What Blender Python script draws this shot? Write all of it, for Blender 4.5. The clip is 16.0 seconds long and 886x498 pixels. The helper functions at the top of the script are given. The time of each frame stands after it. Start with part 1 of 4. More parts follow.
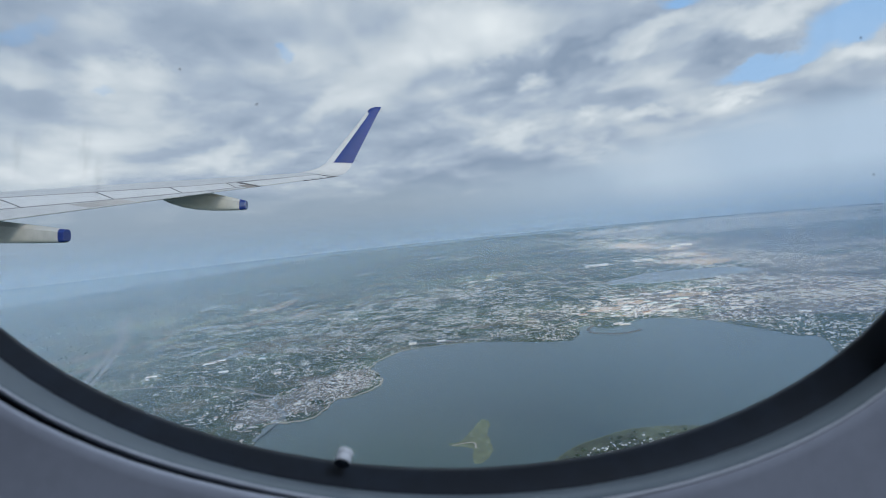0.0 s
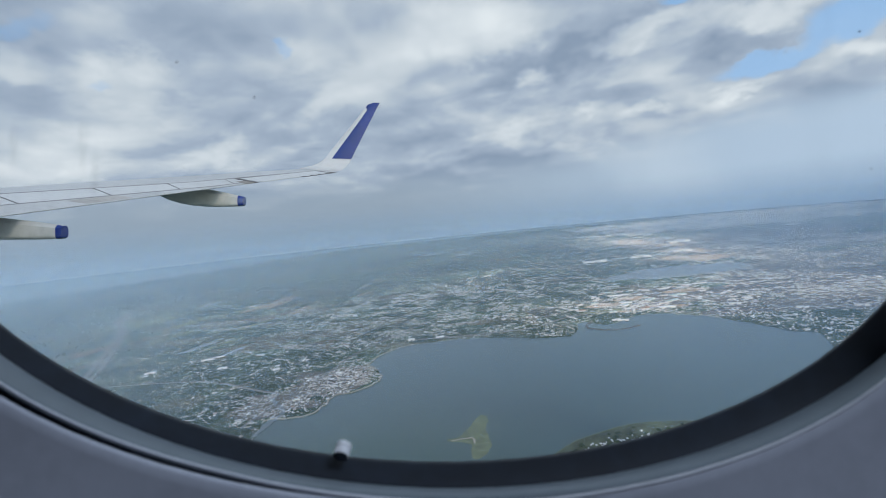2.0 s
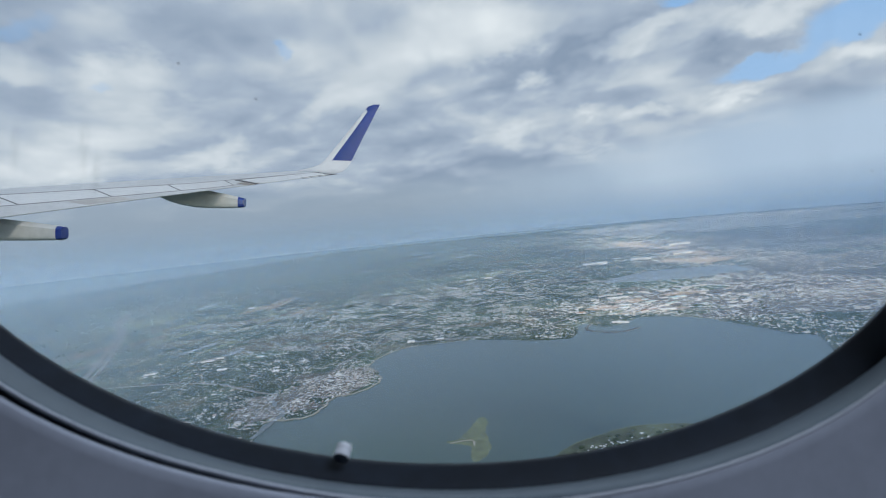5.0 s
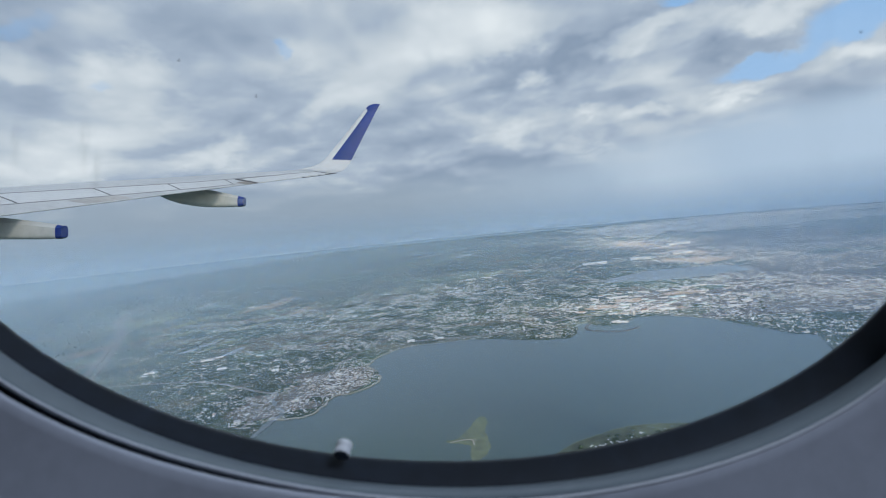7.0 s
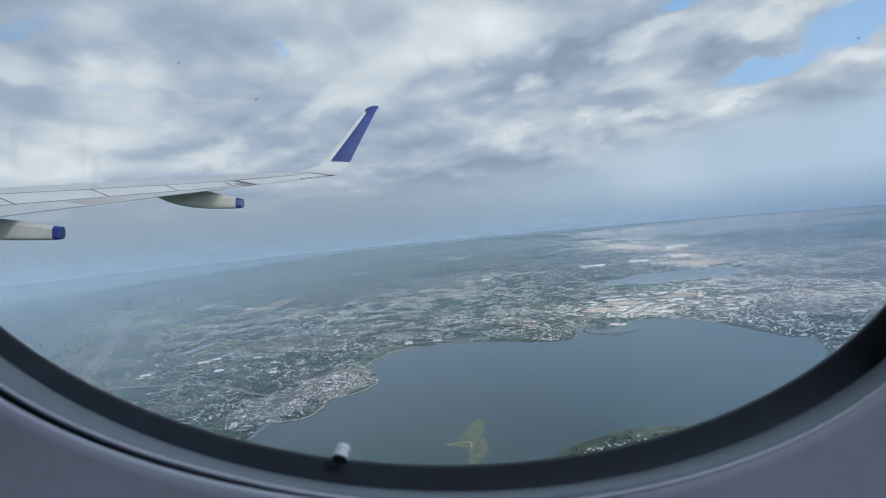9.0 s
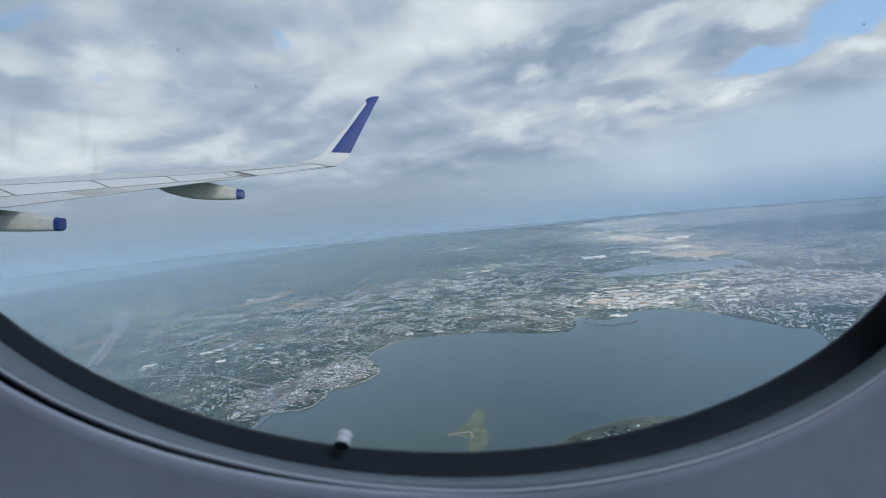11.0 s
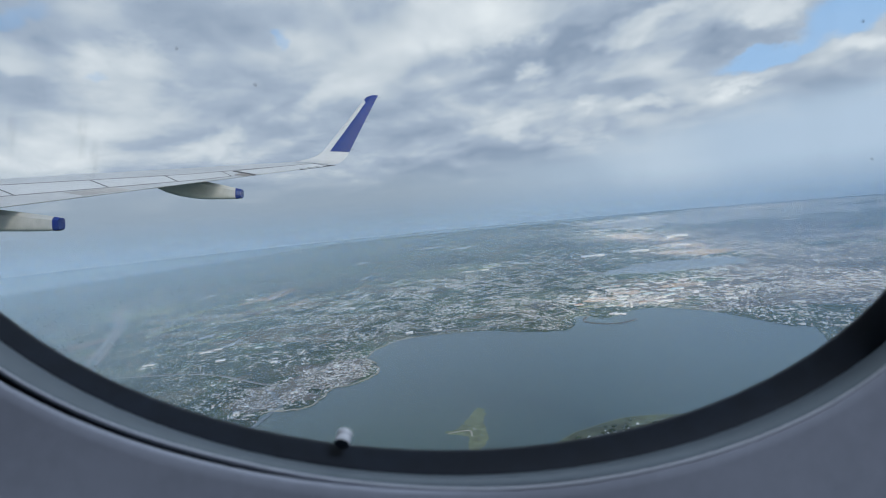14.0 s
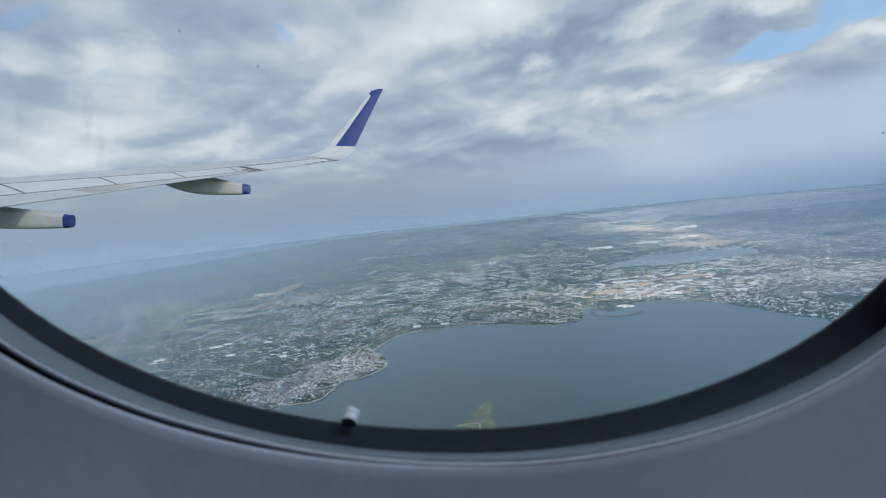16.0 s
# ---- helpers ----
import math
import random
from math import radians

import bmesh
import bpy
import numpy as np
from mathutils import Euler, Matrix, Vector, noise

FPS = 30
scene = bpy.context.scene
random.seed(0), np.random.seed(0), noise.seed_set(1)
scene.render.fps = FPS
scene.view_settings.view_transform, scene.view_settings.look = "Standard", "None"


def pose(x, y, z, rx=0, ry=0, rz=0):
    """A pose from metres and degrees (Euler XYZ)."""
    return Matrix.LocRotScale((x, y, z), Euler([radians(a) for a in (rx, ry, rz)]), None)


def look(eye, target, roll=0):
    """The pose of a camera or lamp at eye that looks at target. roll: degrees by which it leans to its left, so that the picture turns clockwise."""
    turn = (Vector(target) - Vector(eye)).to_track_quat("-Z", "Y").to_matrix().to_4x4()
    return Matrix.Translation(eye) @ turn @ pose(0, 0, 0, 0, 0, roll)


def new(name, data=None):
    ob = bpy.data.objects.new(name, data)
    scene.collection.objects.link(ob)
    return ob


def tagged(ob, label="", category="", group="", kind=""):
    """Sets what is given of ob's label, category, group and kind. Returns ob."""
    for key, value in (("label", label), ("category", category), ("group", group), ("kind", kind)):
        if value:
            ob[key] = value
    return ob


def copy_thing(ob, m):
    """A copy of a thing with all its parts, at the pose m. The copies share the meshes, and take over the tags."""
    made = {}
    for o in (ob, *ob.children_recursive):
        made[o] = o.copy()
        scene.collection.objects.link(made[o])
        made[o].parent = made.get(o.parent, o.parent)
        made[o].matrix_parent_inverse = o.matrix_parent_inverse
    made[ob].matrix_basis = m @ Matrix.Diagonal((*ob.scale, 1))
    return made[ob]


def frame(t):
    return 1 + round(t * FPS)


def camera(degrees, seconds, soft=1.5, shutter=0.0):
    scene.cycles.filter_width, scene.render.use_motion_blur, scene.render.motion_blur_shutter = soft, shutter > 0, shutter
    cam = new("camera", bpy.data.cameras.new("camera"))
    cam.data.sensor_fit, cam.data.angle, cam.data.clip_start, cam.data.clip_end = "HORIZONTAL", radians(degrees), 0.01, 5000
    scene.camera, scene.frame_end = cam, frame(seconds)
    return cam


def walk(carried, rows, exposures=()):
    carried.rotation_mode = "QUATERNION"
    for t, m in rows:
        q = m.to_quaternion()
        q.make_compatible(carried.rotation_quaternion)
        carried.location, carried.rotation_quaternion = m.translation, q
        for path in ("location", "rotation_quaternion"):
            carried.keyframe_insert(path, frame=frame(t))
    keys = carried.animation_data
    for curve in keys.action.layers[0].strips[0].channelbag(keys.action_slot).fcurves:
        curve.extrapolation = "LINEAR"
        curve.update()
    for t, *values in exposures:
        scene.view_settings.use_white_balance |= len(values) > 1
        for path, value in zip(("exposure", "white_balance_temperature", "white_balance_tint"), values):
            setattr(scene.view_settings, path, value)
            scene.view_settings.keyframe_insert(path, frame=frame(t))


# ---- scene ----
from mathutils.geometry import tessellate_polygon as tessellate

# The land is drawn at about a quarter of its true size, so that the far coast lies within sight of the lens;
# the cabin window and the wing are at true size.
cam = camera(86.9, 16.0, soft=1.0)
cam.data.dof.use_dof = True
cam.data.dof.focus_distance = 40.0
cam.data.dof.aperture_fstop = 20.0
ALT = 160.0
PITCH, BANK = -3.2, 5.5
# the frame of the aircraft: x aft, y outboard, z up, the eye at its origin
PLANE = Matrix.Translation((0, 0, ALT)) @ (pose(0, 0, 0, 90 + PITCH, BANK, 0) @ pose(0, 0, 0, -90))
# seconds, millimetres aft and up, degrees of yaw, pitch, roll within the cabin
ROWS = [
    (0.0, 0.5, 1.5, 0.19, 0.31, 0.17),
    (0.5, 0.7, 1.6, 0.16, 0.15, 0.25),
    (1.0, 0.8, 1.4, 0.09, -0.04, 0.20),
    (1.5, 0.8, 1.0, 0.08, -0.32, 0.24),
    (2.0, 0.6, 0.9, 0.02, -0.15, 0.19),
    (2.5, 0.4, 1.2, -0.03, 0.03, 0.08),
    (3.0, 0.2, 1.2, 0.01, -0.10, 0.12),
    (3.5, 0.3, 0.8, 0.04, -0.19, 0.15),
    (4.0, 0.3, 0.7, 0.07, -0.01, 0.12),
    (6.5, 0.5, 1.0, -0.06, 0.10, 0.01),
    (7.0, 0.2, 0.3, 0.0, 0.0, 0.0),
    (7.5, 0.2, 0.6, 0.01, -0.27, 0.04),
    (8.0, -0.2, 0.2, 0.0, -0.28, -0.03),
    (8.5, 0.0, 0.8, -0.06, 0.05, 0.0),
    (9.0, -0.1, 0.7, -0.22, 0.27, -0.18),
    (11.5, -0.1, -0.2, -0.10, -0.92, -0.17),
    (12.0, 0.2, 0.2, -0.11, -0.87, -0.15),
    (12.5, 0.1, 0.2, -0.17, -0.56, -0.20),
    (13.0, 0.2, 0.2, -0.23, -0.33, -0.30),
    (13.5, 0.3, 0.4, -0.23, -0.91, -0.12),
    (14.0, -0.2, -0.3, -0.20, -0.94, -0.03),
    (14.5, -0.1, -2.4, -0.10, -1.29, 0.28),
    (15.0, 0.2, -4.0, 0.17, -1.69, 0.47),
    (15.5, 0.2, -4.6, 0.46, -1.80, 0.49),
    (16.0, 0.3, -4.0, 0.60, -1.71, 0.51),
]
walk(cam, [(t, PLANE @ pose(x / 1000, 0, z / 1000, 90 + pitch, roll, yaw)) for t, x, z, yaw, pitch, roll in ROWS],
     exposures=[(0.0, 0.40, 6130, 7), (16.0, 0.40, 6130, 7)])

# ---- light ----
SUN_AZ, SUN_EL = 150.0, 34.0   # azimuth clockwise from ahead, elevation
world = bpy.data.worlds.new("world")
scene.world = world
world.use_nodes = True
wn = world.node_tree.nodes
sky = wn.new("ShaderNodeTexSky")
sky.sky_type, sky.sun_disc = "NISHITA", False
sky.sun_elevation, sky.sun_rotation = radians(SUN_EL), radians(SUN_AZ)
wn["Background"].inputs["Strength"].default_value = 0.15
world.node_tree.links.new(sky.outputs[0], wn["Background"].inputs["Color"])
sun = new("sun", bpy.data.lights.new("sun", "SUN"))
sun.data.energy, sun.data.angle, sun.data.color = 5.0, radians(1.5), (1.0, 0.88, 0.73)
to_sun = Vector((math.sin(radians(SUN_AZ)) * math.cos(radians(SUN_EL)), math.cos(radians(SUN_AZ)) * math.cos(radians(SUN_EL)), math.sin(radians(SUN_EL))))
sun.matrix_world = look(Vector((0, 0, 900)) + to_sun * 50, (0, 0, 900))


# ---- materials ----
class Nodes:
    """A short way to write node trees."""

    def __init__(self, name):
        self.m = bpy.data.materials.new(name)
        self.m.use_nodes = True
        self.t = self.m.node_tree
        self.t.nodes.clear()
        self.out = self.t.nodes.new("ShaderNodeOutputMaterial")

    def put(self, socket, value):
        if isinstance(value, bpy.types.NodeSocket):
            self.t.links.new(value, socket)
        elif value is not None:
            if isinstance(value, tuple) and len(value) == 3 and socket.type == "RGBA":
                value = (*value, 1)
            socket.default_value = value

    def node(self, kind, ins=None, **props):
        n = self.t.nodes.new(kind)
        for k, v in props.items():
            if k == "op":
                n.operation = v
            elif k == "dims":
                n.noise_dimensions = v
            elif k == "feature":
                n.feature = v
            elif k == "clamp":
                n.use_clamp = v
        for k, v in (ins or {}).items():
            self.put(n.inputs[k], v)
        return n

    def math(self, op, a, b=None, c=None, clamp=False):
        return self.node("ShaderNodeMath", {0: a, 1: b, 2: c}, op=op, clamp=clamp).outputs[0]

    def vec(self, op, a, b=None):
        n = self.node("ShaderNodeVectorMath", {0: a, 1: b}, op=op)
        return n.outputs["Value"] if op in ("LENGTH", "DISTANCE", "DOT_PRODUCT") else n.outputs[0]

    def scaled(self, a, s):
        n = self.node("ShaderNodeVectorMath", {0: a, "Scale": s}, op="SCALE")
        return n.outputs[0]

    def xyz(self, x, y, z):
        return self.node("ShaderNodeCombineXYZ", {0: x, 1: y, 2: z}).outputs[0]

    def step(self, v, lo, hi, a=0.0, b=1.0):
        n = self.node("ShaderNodeMapRange", {"Value": v, "From Min": lo, "From Max": hi, "To Min": a, "To Max": b})
        n.interpolation_type = "SMOOTHSTEP"
        return n.outputs[0]

    def noise(self, v, scale, detail=5.0, rough=0.55, distort=0.0):
        return self.node("ShaderNodeTexNoise", {"Vector": v, "Scale": scale, "Detail": detail, "Roughness": rough, "Distortion": distort}).outputs[0]

    def mix(self, f, a, b):
        n = self.node("ShaderNodeMix")
        n.data_type = "RGBA"
        self.put(n.inputs[0], f), self.put(n.inputs[6], a), self.put(n.inputs[7], b)
        return n.outputs[2]

    def ramp(self, f, stops):
        n = self.node("ShaderNodeValToRGB", {0: f})
        e = n.color_ramp.elements
        while len(e) < len(stops):
            e.new(0.5)
        for el, (p, c) in zip(e, stops):
            el.position, el.color = p, (*c, 1)
        return n.outputs[0]

    def place(self):
        return self.node("ShaderNodeTexCoord").outputs["Object"]

    def world_place(self):
        return self.node("ShaderNodeNewGeometry").outputs["Position"]

    def island(self):
        return self.node("ShaderNodeNewGeometry").outputs["Random Per Island"]

    def bump(self, h, strength, dist):
        return self.node("ShaderNodeBump", {"Height": h, "Strength": strength, "Distance": dist}).outputs[0]

    def surface(self, color, rough=0.5, metal=0.0, normal=None, spec=0.5, coat=0.0):
        s = self.node("ShaderNodeBsdfPrincipled", {"Base Color": color, "Roughness": rough, "Metallic": metal, "Normal": normal, "Specular IOR Level": spec, "Coat Weight": coat, "Coat Roughness": 0.08})
        self.t.links.new(s.outputs[0], self.out.inputs[0])
        return self.m

    def end(self, shader):
        self.t.links.new(shader, self.out.inputs[0])
        return self.m


def srgb(r, g, b):
    return tuple(((c / 255 + 0.055) / 1.055) ** 2.4 if c > 10 else c / 255 / 12.92 for c in (r, g, b))


def plain(name, color, rough, metal=0.0, grain=60.0, vary=0.06, relief=0.0005, coat=0.0, spec=0.5):
    """A painted or moulded surface with faint mottling and fine relief."""
    n = Nodes(name)
    p = n.place()
    a = n.noise(p, grain, 4)
    b = n.noise(p, grain * 0.07, 3)
    k = n.math("ADD", n.math("MULTIPLY", a, 0.4), n.math("MULTIPLY", b, 0.6))
    dark = tuple(c * (1 - vary * 2.2) for c in color)
    lite = tuple(min(1.0, c * (1 + vary)) for c in color)
    col = n.mix(n.step(k, 0.32, 0.68), dark, lite)
    return n.surface(col, n.math("ADD", n.math("MULTIPLY", b, 0.14), rough - 0.07), metal, n.bump(a, 0.25, relief), coat=coat, spec=spec)


def sky_dome_material():
    n = Nodes("cloudy_sky")
    d = n.vec("NORMALIZE", n.place())
    sep = n.node("ShaderNodeSeparateXYZ", {0: d})
    x, y, z = sep.outputs[0], sep.outputs[1], sep.outputs[2]
    # the underside of the deck as a level sheet, which flattens towards the horizon
    h = n.math("MAXIMUM", n.math("ADD", z, 0.25), 0.08)
    plan = n.xyz(n.math("DIVIDE", x, h), n.math("DIVIDE", y, h), 1.3)
    curl = n.vec("SUBTRACT", n.node("ShaderNodeTexNoise", {"Vector": plan, "Scale": 1.6, "Detail": 4.0, "Roughness": 0.5}).outputs[1], (0.5, 0.5, 0.5))
    warp = n.vec("ADD", plan, n.scaled(curl, 0.38))

    def billow(v):
        cells = n.node("ShaderNodeTexVoronoi", {"Vector": v, "Scale": 2.9, "Detail": 2.0, "Roughness": 0.45, "Lacunarity": 2.3, "Smoothness": 0.8}, feature="SMOOTH_F1").outputs["Distance"]
        return n.math("ADD", n.math("MULTIPLY", n.noise(v, 1.8, 6, 0.52), 0.62), n.math("MULTIPLY", n.math("SUBTRACT", 1.0, cells), 0.38))

    puff = billow(warp)
    relief = n.math("SUBTRACT", puff, billow(n.vec("ADD", warp, (0.04, -0.12, 0.0))))
    soft = n.noise(plan, 0.8, 3, 0.5, 0.4)
    # place in the sky in degrees, with ragged outlines
    fray = n.vec("SUBTRACT", n.node("ShaderNodeTexNoise", {"Vector": n.vec("MULTIPLY", d, (1.0, 1.0, 1.7)), "Scale": 9.0, "Detail": 6.0, "Roughness": 0.58}).outputs[1], (0.5, 0.5, 0.5))
    bent = n.vec("ADD", d, n.scaled(fray, 0.11))
    bs = n.node("ShaderNodeSeparateXYZ", {0: bent})
    az = n.math("DEGREES", n.math("ARCTAN2", bs.outputs[0], bs.outputs[1]))
    el = n.math("DEGREES", n.math("ARCSINE", bs.outputs[2]))

    def bank(a, e, long, wide, tilt, k):
        """A long bank of cloud or a rift: centre, half length, half width and tilt in degrees, strength."""
        c, t = math.cos(radians(tilt)), math.sin(radians(tilt))
        da, de = n.math("MULTIPLY", n.math("SUBTRACT", az, a), math.cos(radians(e))), n.math("SUBTRACT", el, e)
        p = n.math("DIVIDE", n.math("ADD", n.math("MULTIPLY", da, c), n.math("MULTIPLY", de, t)), long)
        q = n.math("DIVIDE", n.math("SUBTRACT", n.math("MULTIPLY", de, c), n.math("MULTIPLY", da, t)), wide)
        return n.step(n.math("SQRT", n.math("ADD", n.math("MULTIPLY", p, p), n.math("MULTIPLY", q, q))), 0.25, 1.35, k, 0.0)

    def most(banks):
        out = bank(*banks[0])
        for b in banks[1:]:
            out = n.math("MAXIMUM", out, bank(*b))
        return out

    gap = most([(35.8, 12.8, 5.2, 1.2, 6, 1.0), (41.6, 14.3, 4.4, 1.7, 14, 1.0), (28.4, 19.8, 2.6, 0.8, -7, 0.9), (-16.3, 21.0, 1.2, 0.7, 11, 0.55), (-34.8, 16.1, 1.2, 0.8, 21, 0.5), (-40.0, 20.0, 3.4, 1.4, 12, 0.55)])
    sunny = most([(6.5, 21.0, 8.9, 3.9, -12, 0.34), (-32.2, 16.3, 4.6, 4.0, 4, 0.22), (-36.6, 10.0, 6.2, 2.8, 20, 0.22), (-6.2, 18.4, 9.1, 3.2, 30, 0.16), (23.6, 17.8, 6.6, 1.4, 1, 0.32), (12.3, 14.8, 2.2, 0.9, 18, 0.26),
                  (35.2, 16.9, 5.2, 1.5, -12, 0.22), (24.4, 9.4, 3.1, 0.9, 0, 0.24), (32.6, 10.2, 2.7, 0.9, 2, 0.28), (31.1, 4.5, 1.3, 0.7, 9, 0.22), (9.5, 9.5, 2.7, 1.3, 7, 0.16), (18.0, 10.6, 1.8, 0.8, 10, 0.2),
                  (41.9, 12.0, 2.5, 0.8, 4, 0.2), (-41.3, 17.3, 2.5, 1.7, 16, 0.22), (-24.7, 10.0, 3.1, 1.7, 8, 0.16), (-12.3, 14.6, 3.3, 1.9, 11, 0.18)])
    heavy = most([(-41.0, 20.5, 6.5, 4.5, 5, 0.26), (-1.0, 9.5, 8.0, 3.0, 0, 0.16), (16.4, 17.1, 12.7, 2.6, 10, 0.25), (-31.2, 21.7, 12.8, 3.1, 11, 0.18), (-40.5, 14.8, 3.1, 1.8, 22, 0.13), (33.6, 14.9, 6.0, 1.3, -1, 0.2), (40.9, 8.7, 4.9, 1.9, 23, 0.24), (4.8, 5.9, 16.2, 2.2, -2, 0.24),
                  (15.0, 11.8, 9.0, 1.8, 1, 0.10), (-19.7, 15.0, 7.0, 3.4, 9, 0.14), (-24.8, 7.0, 9.7, 1.8, 4, 0.10)])
    cover = n.math("SUBTRACT", 1.0, n.step(n.math("ADD", gap, n.math("MULTIPLY", n.math("SUBTRACT", 0.5, puff), 0.9)), 0.22, 1.0), clamp=True)
    tone = n.math("ADD", n.math("MULTIPLY", relief, 0.9), n.math("MULTIPLY", n.math("SUBTRACT", 0.5, soft), 0.22))
    tone = n.math("ADD", tone, n.math("ADD", 0.50, n.math("MULTIPLY", n.math("SUBTRACT", puff, 0.5), 0.35)))
    tone = n.math("SUBTRACT", n.math("ADD", tone, n.math("MULTIPLY", sunny, 1.25)), n.math("MULTIPLY", heavy, 1.15))
    cloud = n.ramp(tone, [(0.10, srgb(140, 153, 172)), (0.38, srgb(168, 178, 193)), (0.60, srgb(198, 203, 209)), (0.95, srgb(229, 230, 231))])
    blue = n.mix(n.step(z, 0.12, 0.5), srgb(160, 191, 226), srgb(128, 171, 220))
    upper = n.mix(n.math("ADD", n.math("MULTIPLY", cover, 0.88), 0.12), blue, cloud)
    # under the deck: rain haze down to the sea
    ragged = n.math("ADD", z, n.math("MULTIPLY", n.math("SUBTRACT", puff, 0.5), 0.06))
    side = n.step(x, -0.2, 0.75)
    haze = n.mix(side, srgb(150, 162, 176), srgb(180, 195, 213))
    low = n.mix(n.step(z, -0.035, 0.06), n.mix(side, srgb(122, 140, 158), srgb(150, 169, 191)), haze)
    # a pale shaft of rain lit from behind
    shaft = n.math("MULTIPLY", n.step(n.math("ABSOLUTE", n.math("SUBTRACT", n.math("ADD", az, n.math("MULTIPLY", el, 0.6)), 27.0)), 0.5, 8.0, 0.35, 0.0), n.step(z, -0.03, 0.06))
    low = n.mix(shaft, low, srgb(205, 213, 222))
    rise = n.math("MULTIPLY", n.step(x, 0.1, 0.8), 0.05)
    colour = n.mix(n.step(n.math("SUBTRACT", ragged, rise), 0.045, 0.125), low, upper)
    e = n.node("ShaderNodeEmission", {"Color": colour, "Strength": 0.81})
    n.m.cycles.emission_sampling = "NONE"
    return n.end(e.outputs[0])


def haze_material(colour):
    """Haze painted as sheet opacity: denser higher up, thinning out again above the horizon."""
    n = Nodes("painted_haze")
    p = n.world_place()
    sep = n.node("ShaderNodeSeparateXYZ", {0: p})
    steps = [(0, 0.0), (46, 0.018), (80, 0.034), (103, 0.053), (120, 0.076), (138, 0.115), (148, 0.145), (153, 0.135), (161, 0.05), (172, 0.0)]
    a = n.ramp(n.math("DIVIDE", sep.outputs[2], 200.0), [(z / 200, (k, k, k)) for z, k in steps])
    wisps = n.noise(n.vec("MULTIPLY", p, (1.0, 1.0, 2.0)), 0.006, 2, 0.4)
    haze_gain = n.step(sep.outputs[0], -190.0, -20.0, 1.65, 0.97)
    haze_gain = n.math("MULTIPLY", haze_gain, n.step(sep.outputs[0], 40.0, 170.0, 1.0, n.step(sep.outputs[2], 146.0, 164.0, 1.95, 1.1)))
    a = n.math("MINIMUM", n.math("MULTIPLY", n.math("MULTIPLY", a, haze_gain), n.math("ADD", n.math("MULTIPLY", wisps, 0.2), 0.9)), 0.30)
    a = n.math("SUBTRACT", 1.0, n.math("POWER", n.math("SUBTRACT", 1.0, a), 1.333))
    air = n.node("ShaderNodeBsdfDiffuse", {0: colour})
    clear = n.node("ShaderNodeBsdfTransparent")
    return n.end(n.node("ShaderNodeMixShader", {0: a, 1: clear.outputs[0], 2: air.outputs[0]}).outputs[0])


def land_material():
    n = Nodes("coastal_land")
    p = n.world_place()
    big = n.noise(p, 0.0035, 5, 0.6, 0.4)
    mid = n.noise(p, 0.02, 6, 0.6)
    fine = n.noise(p, 0.16, 4, 0.6)
    cells = n.node("ShaderNodeTexVoronoi", {"Vector": n.vec("MULTIPLY", p, (0.5, 1.0, 1.0)), "Scale": 0.022, "Randomness": 0.9})
    cell = n.node("ShaderNodeSeparateColor", {0: cells.outputs["Color"]}).outputs[0]
    woods = n.mix(fine, (0.019, 0.034, 0.027), (0.044, 0.068, 0.048))
    crops = n.ramp(cell, [(0.0, (0.034, 0.062, 0.042)), (0.35, (0.066, 0.112, 0.075)), (0.6, (0.10, 0.135, 0.10)), (0.82, (0.17, 0.15, 0.12)), (1.0, (0.065, 0.09, 0.055))])
    crops = n.mix(n.math("MULTIPLY", fine, 0.5), crops, (0.05, 0.07, 0.03))
    col = n.mix(n.step(n.math("ADD", n.math("MULTIPLY", big, 0.7), n.math("MULTIPLY", mid, 0.3)), 0.42, 0.56), woods, crops)
    bare = n.math("MULTIPLY", n.step(mid, 0.6, 0.72), 0.6)
    col = n.mix(bare, col, (0.17, 0.14, 0.11))
    return n.surface(col, 0.95, spec=0.1, normal=n.bump(fine, 0.6, 1.5))


def water_material(name="lagoon_water", deep=(0.037, 0.072, 0.088), shoal=(0.054, 0.092, 0.086)):
    n = Nodes(name)
    p = n.world_place()
    wind = n.noise(n.vec("MULTIPLY", p, (0.35, 1.0, 1.0)), 0.006, 2, 0.5, 0.4)
    sep = n.node("ShaderNodeSeparateXYZ", {0: p})
    near = n.math("MULTIPLY", n.step(sep.outputs[1], 330.0, 520.0, 1.0, 0.0), n.step(sep.outputs[0], -60.0, 120.0, 1.0, 0.35))
    f = n.math("MULTIPLY", near, n.math("ADD", n.math("MULTIPLY", wind, 0.8), 0.35))
    col = n.mix(f, n.mix(wind, deep, tuple(c * 1.6 for c in deep)), shoal)
    return n.surface(col, n.step(wind, 0.3, 0.7, 0.29, 0.33), spec=0.2)


def house_material():
    n = Nodes("painted_houses")
    r = n.island()
    col = n.ramp(r, [(0.0, (0.42, 0.41, 0.39)), (0.14, (0.66, 0.65, 0.62)), (0.30, (0.30, 0.29, 0.28)), (0.42, (0.56, 0.56, 0.55)), (0.56, (0.30, 0.20, 0.15)), (0.68, (0.58, 0.53, 0.45)), (0.80, (0.40, 0.47, 0.52)), (1.0, (0.78, 0.77, 0.74))])
    g = n.noise(n.world_place(), 0.9, 4)
    col = n.mix(n.math("MULTIPLY", n.step(g, 0.4, 0.7), 0.35), col, (0.22, 0.21, 0.20))
    return n.surface(col, 0.8)


